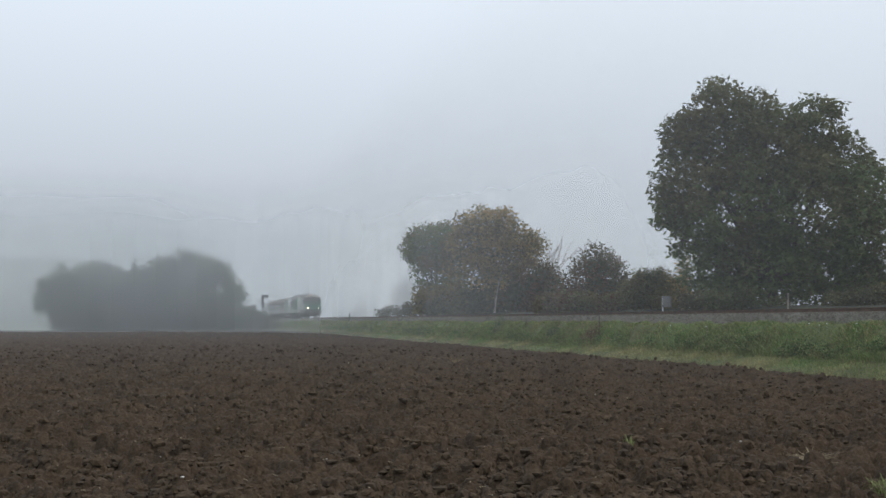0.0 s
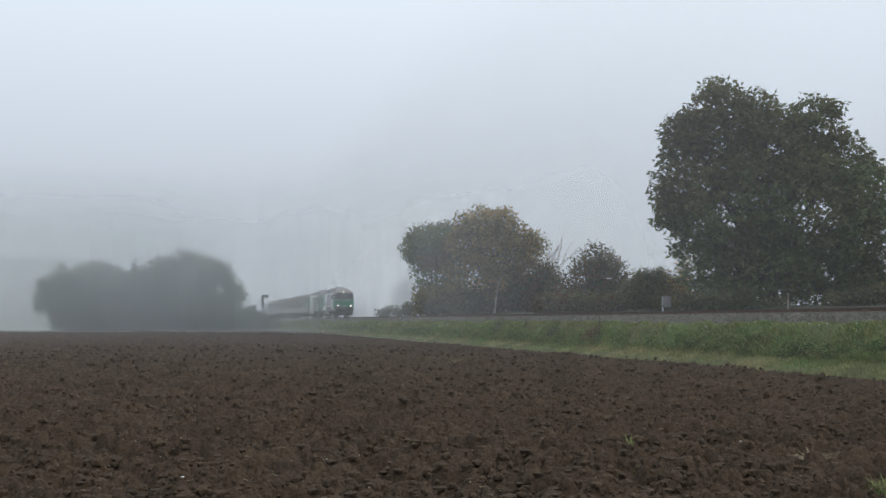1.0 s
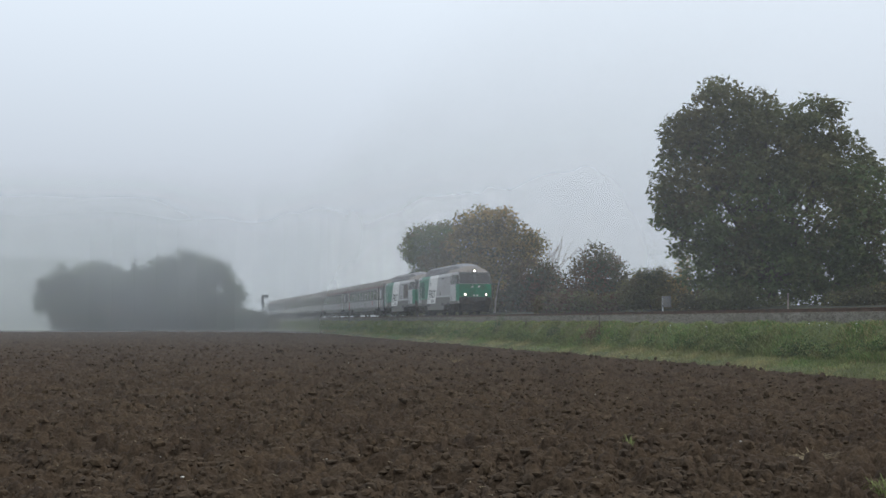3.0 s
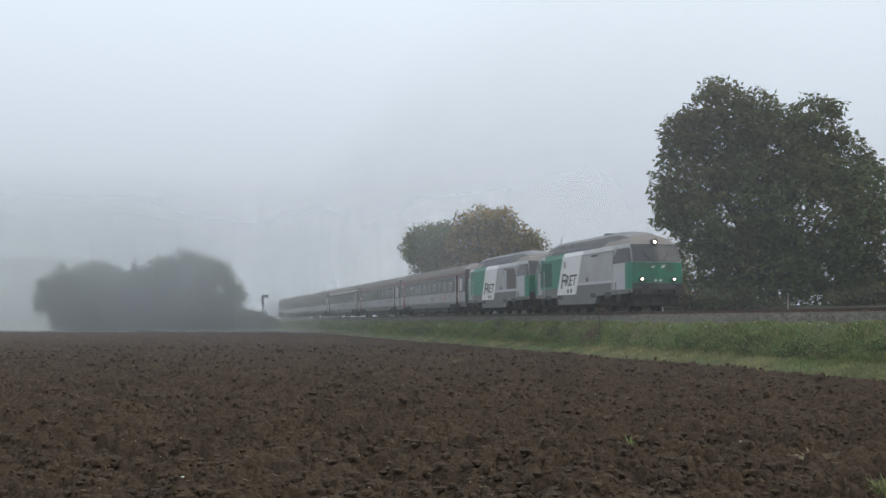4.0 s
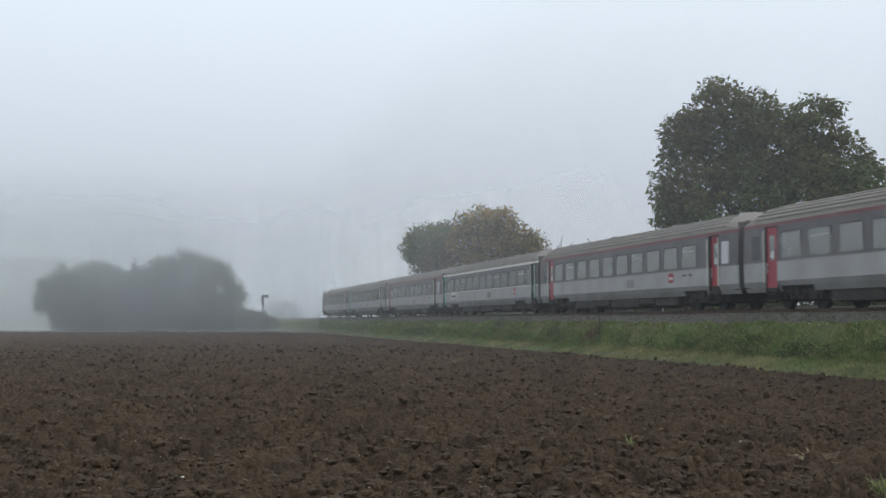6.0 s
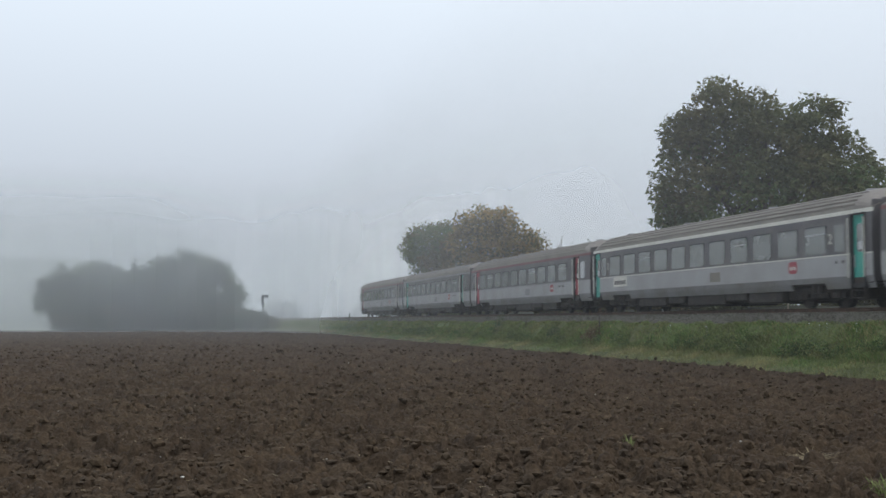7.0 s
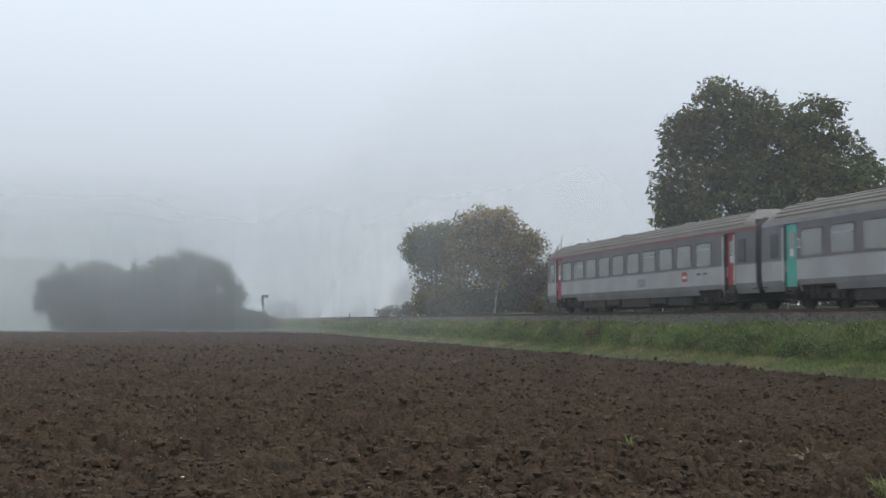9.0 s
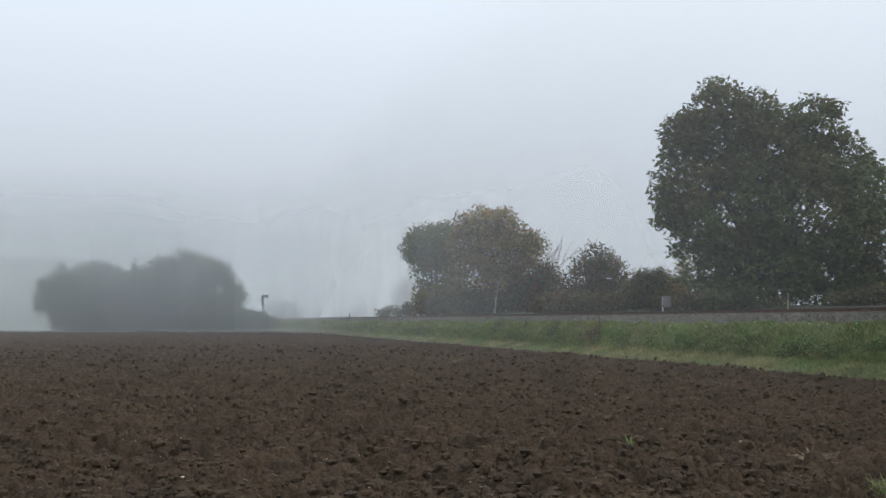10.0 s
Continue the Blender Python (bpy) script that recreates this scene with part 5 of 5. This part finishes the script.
def grass():
    rng = np.random.default_rng(8)

    def blades(name, n, xr, ylim, h, w, mats, label, power=1.6, noise_lift=0.5, pick=None, lean=0.35):
        u = rng.random(n) ** power
        y = ylim[0] + (ylim[1] - ylim[0]) * u
        x = rng.uniform(xr[0], xr[1], n)
        tall = (1 - noise_lift + 2 * noise_lift * value_noise(x * 2.6 + 9, y * 1.1, 70)) * np.interp(x, [20.4, 20.9, 21.7], [1.0, 0.9, 0.35])
        if pick is not None:
            keep = pick(x, y)
            x, y, tall = x[keep], y[keep], tall[keep]
        n = len(x)
        z = bank_z(x) + 0.0
        hh = h * tall * rng.uniform(0.5, 1.3, n)
        ww = w * rng.uniform(0.6, 1.4, n) * (1 + y / 110)
        a = rng.uniform(0, 6.28, n)
        d = np.stack([np.cos(a), np.sin(a), np.zeros(n)], -1)
        l = rng.normal(size=(n, 3)) * lean
        l[:, 2] = 0
        p = np.stack([x, y, z - 0.05], -1)
        mid = p + l * hh[:, None] * 0.4 + np.array([0, 0, 0.62]) * hh[:, None]
        tip = p + l * hh[:, None] * 1.2 + np.array([0, 0, 1.0]) * hh[:, None]
        s = d * ww[:, None]
        v = np.stack([p - s, p + s, mid + s * 0.7, mid - s * 0.7, mid - s * 0.7, mid + s * 0.7, tip + s * 0.1, tip - s * 0.1], 1)
        idx = None
        if len(mats) > 1:
            k = value_noise(x * 0.8 + 30, y * 0.35, 73) + 0.15 * rng.normal(size=n)
            idx = np.repeat(np.clip((k * len(mats)).astype(int), 0, len(mats) - 1), 2)
        tagged(new(name, soup(name, v.reshape(-1, 3), 4, mats, idx)), label, "grass", kind="stuff")
    blades("bank_grass", 130000, (20.3, 21.65), (16, 215), 0.22, 0.010, [GRASS, DRY_GRASS, GRASS, GRASS, DRY_GRASS], "lush green grass on the railway bank", noise_lift=0.8, lean=0.45)
    blades("verge_grass", 85000, (18.95, 20.5), (14, 215), 0.15, 0.008, [DRY_GRASS, DRY_GRASS, GRASS], "short yellowish grass strip along the ploughed field", noise_lift=0.3)
    # leafy weeds in low clumps along the foot of the bank
    n = 420
    y = 20 + 150 * rng.random(n) ** 1.5
    x = rng.uniform(20.35, 20.85, n)
    keep = value_noise(x * 1.2, y * 0.45, 90) > 0.40
    x, y = x[keep], y[keep]
    h = rng.uniform(0.10, 0.24, len(x))
    lobes = np.stack([x, y, bank_z(x) + h * 0.7, h * 1.1, h * 2.4, h], -1)
    v = leaf_cloud(rng, lobes, 80000, 0.06, 0.06, 8, 0.2)
    idx = rng.choice(3, len(v) // 4, p=[0.5, 0.38, 0.12])
    tagged(new("bank_weeds", soup("bank_weeds", v, 4, [WEED, GRASS, DRY_GRASS], idx)), "dark leafy weeds in low clumps on the bank", "weeds", kind="stuff")


def field_litter():
    """Straws, flints and a few plants lying on the clods."""
    rng = np.random.default_rng(12)
    n = 1000
    r = 9 + 60 * rng.random(n) ** 1.6
    a = np.radians(rng.uniform(-10, 36, n))
    x, y = r * np.sin(a), r * np.cos(a)
    keep = x < 18.5
    x, y = x[keep], y[keep]
    n = len(x)
    z = field_height(x, y) + 0.012
    d = rng.normal(size=(n, 3)) * np.array([1, 1, 0.08])
    d /= np.linalg.norm(d, axis=1)[:, None]
    s = np.cross(d, np.array([0, 0, 1.0]))
    ln, w = rng.uniform(0.02, 0.07, n)[:, None], rng.uniform(0.003, 0.006, n)[:, None]
    p = np.stack([x, y, z], -1)
    v = np.stack([p - d * ln - s * w, p + d * ln - s * w, p + d * ln + s * w, p - d * ln + s * w], 1)
    tagged(new("straw_bits", soup("straw_bits", v.reshape(-1, 3), 4, STRAW)), "scattered pale straw bits on the soil", "straw", kind="stuff")
    bm = bmesh.new()
    for _ in range(45):
        r = 10 + 34 * rng.random() ** 1.3
        a = radians(rng.uniform(-9, 35))
        px, py = r * math.sin(a), r * math.cos(a)
        if px > 18.3:
            continue
        pz = float(field_height(np.array([px]), np.array([py]))[0])
        bmesh.ops.create_icosphere(bm, subdivisions=1, radius=rng.uniform(0.006, 0.016), matrix=Matrix.Translation((px, py, pz + 0.01)) @ Matrix.Diagonal((1.3, 0.9, 0.7, 1)))
    tagged(part("flints", bm, PEBBLE, None), "small white flint stones on the soil", "stones", kind="stuff")

    def tuft(name, label, x, y, count, h, mat, spread, lean):
        gx, gy = np.meshgrid(np.linspace(x - 0.25, x + 0.25, 9), np.linspace(y - 0.35, y + 0.1, 9))
        z = float(np.percentile(field_height(gx, gy), 85))
        q = []
        for _ in range(count):
            b = np.array([x + rng.normal() * spread, y + rng.normal() * spread, z - 0.05])
            l = np.array([rng.normal() * lean, rng.normal() * lean, 1.0])
            hh = h * rng.uniform(0.5, 1.2)
            an = rng.uniform(0, 6.28)
            s = np.array([math.cos(an), math.sin(an), 0]) * 0.006
            m, t = b + l * hh * 0.5, b + l * hh * np.array([1.5, 1.5, 1])
            q += [b - s, b + s, m + s, m - s, m - s, m + s, t + s * 0.1, t - s * 0.1]
        tagged(new(name, soup(name, np.array(q), 4, mat)), label, "plant")
    tuft("straw_tuft", "dry straw tuft lying on the ploughed soil", 7.05, 12.05, 70, 0.13, STRAW, 0.06, 0.9)
    tuft("green_weed", "small green weed growing between the clods", 5.22, 12.9, 24, 0.19, GRASS, 0.03, 0.25)
    tuft("grass_tuft", "green grass tuft at the field's edge", 6.58, 9.42, 1100, 0.12, GRASS, 0.15, 0.5)
    tuft("dry_weed", "dry pale weed in the ploughed soil", 10.18, 41.7, 25, 0.3, STRAW, 0.06, 0.8)


def bank_plants():
    """A brown weed clump and a few white flowers on the bank."""
    rng = np.random.default_rng(21)
    for label, x0, y0, n, h, mat, sp in (("brown withered weed clump on the grassy bank", 20.65, 55.8, 700, 0.55, RED_LEAF, 0.55),
                                         ("dark green nettle clump on the grassy bank", 20.9, 74.0, 700, 0.7, WEED, 0.6),
                                         ("dark green nettle clump on the grassy bank", 20.7, 62.0, 500, 0.5, WEED, 0.5)):
        b = np.stack([x0 + rng.normal(size=n) * sp * 0.4, y0 + rng.normal(size=n) * sp, np.zeros(n)], -1)
        b[:, 2] = bank_z(b[:, 0]) + rng.random(n) * h
        a = rng.normal(size=(n, 3))
        a /= np.linalg.norm(a, axis=1)[:, None]
        c = np.cross(a, rng.normal(size=(n, 3)))
        c /= np.linalg.norm(c, axis=1)[:, None]
        s = rng.uniform(0.05, 0.11, n)[:, None]
        v = np.stack([b, b + a * s * 0.5 + c * s * 0.3, b + a * s, b + a * s * 0.5 - c * s * 0.3], 1)
        t = thing("weed_clump", label, "weeds")
        part("leaves", soup("leaves", v.reshape(-1, 3), 4, mat), None, t)
        bm = bmesh.new()
        for _ in range(14):
            x, y = x0 + rng.normal() * sp * 0.35, y0 + rng.normal() * sp * 0.8
            z = float(bank_z(x))
            tube(bm, (x, y, z - 0.05), (x + rng.normal() * 0.08, y + rng.normal() * 0.08, z + h * rng.uniform(0.7, 1.2)), 0.008, 0.004, 4)
        part("stems", bm, STRAW, t)
    bm = bmesh.new()
    for x, y, z in ((21.1, 35.3, 1.45), (21.2, 35.0, 1.5), (21.25, 36.2, 1.5), (21.3, 29.3, 1.7), (21.2, 30.2, 1.55), (21.35, 28.4, 1.75), (21.0, 43.5, 1.35), (21.15, 33.2, 1.5), (21.0, 47.0, 1.4)):
        bmesh.ops.create_icosphere(bm, subdivisions=1, radius=0.03, matrix=Matrix.Translation((x, y, z)) @ Matrix.Diagonal((1, 1, 0.5, 1)))
        tube(bm, (x, y, z - 0.45), (x, y, z), 0.002, 0.002, 3)
    tagged(part("wild_flowers", bm, LOCO_WHITE, None), "small white wild flowers in the bank's grass", "flowers", kind="stuff")


# ---- fog: thin standing veils, thicker with distance ----
def veil(name, path, height, mat, label):
    verts, faces = [], []
    for x, y in path:
        for k in range(5):
            verts.append((x, y, -0.45 + (height + 0.45) * k / 4))
    for i in range(len(path) - 1):
        for k in range(4):
            a = i * 5 + k
            faces.append((a, a + 5, a + 6, a + 1))
    ob = new(name, mesh_of(name, verts, faces, mat))
    tagged(ob, label, "fog", kind="stuff")


def fog():
    near = [(18.95, -30 + 6 * k) for k in range(29)]
    cx, cy, r = -11.05, 138.0, 30.0
    arc = [(cx + r * math.cos(radians(a)), cy + r * math.sin(radians(a)) * 1.25) for a in range(0, 91, 6)]
    near += arc + [(-11.05 - 20 * k, 175.5) for k in range(1, 14)]
    veil("fog_veil", near, 90, fog_material("near_mist", 5, 280, 10, 25, 1.0, 1.42, 0.75, lift=(0.95, 1.25)), "thin veil of fog along the railway and field end")
    second = [(-280 + 20 * k, 228) for k in range(15)] + [(14, 229), (18, 233), (19.5, 240), (19.5, 300), (19.5, 420)]
    veil("fog_veil", second, 110, fog_material("middle_mist", 150, 35, 8, 34, 0.84, 1.0, 0.86, None, (-5, 18), lift=(0.78, 1.22)), "thicker veil of fog behind the field")
    across = [(19.5 + 3.5 * k, 270 - 1.1 * k) for k in range(8)]
    veil("fog_veil", across, 110, fog_material("line_mist", 150, 80, 8, 34, 0.95, 1.0, 0.9, None, (29, 43)), "veil of fog lying across the distant railway")
    behind = [(25.75, -20 + 10 * k) for k in range(27)]
    veil("fog_veil", behind, 90, fog_material("verge_mist", 5, 500, 12, 36, 1.0, 1.5, 0.80, (150, 235)), "thin veil of fog between the railway and the trees")
    right = [(44.0, 80 + 40 * k) for k in range(19)]
    veil("fog_veil", right, 110, fog_material("far_verge_mist", 90, 75, 8, 32, 0.93, 1.0, 0.95, (500, 790)), "veil of fog behind the trees across the railway")
    # low mist lying over the far half of the field
    xs, ys = [-160, -60, 0, 18.9], [14, 60, 110, 150, 176.5]
    vs = [(x, y, 0.22) for y in ys for x in xs]
    fs = [(4 * j + i, 4 * j + i + 1, 4 * j + i + 5, 4 * j + i + 4) for j in range(4) for i in range(3)]
    ob = new("ground_mist", mesh_of("ground_mist", vs, fs, fog_material("low_mist", 15, 400, 14, 48, 1.0, 1.3, 0.52)))
    tagged(ob, "thin mist lying low over the far ploughed soil", "fog", kind="stuff")
    far = [(-700 + 40 * k, 620 - 0.0006 * (-700 + 40 * k) ** 2) for k in range(36)]
    veil("fog_bank", far, 160, fog_material("far_mist", 200, 170, 5, 60, 0.7, 1.0, 0.97), "dense pale bank of distant fog")


# ---- build ----
ground()
field()
loose_clods()
railway()
hill()
trees()
dead_tree()
trackside()
TRAIN = train()
grass()
field_litter()
bank_plants()
fog()


# ---- what moves: the train runs along the track at a steady pace ----
SPEED, FRONT = 35.68, 196.67
TIMES = [0, 1 / 30, 0.5, 1, 2, 3, 4, 5, 6, 7, 8, 9, 9.5, 10 - 1 / 30, 10]


def motions():
    for vehicle, behind in TRAIN:
        walk(vehicle, [(t, pose(TRACK_X, FRONT - SPEED * t + behind, RAIL_Z)) for t in TIMES])


motions()
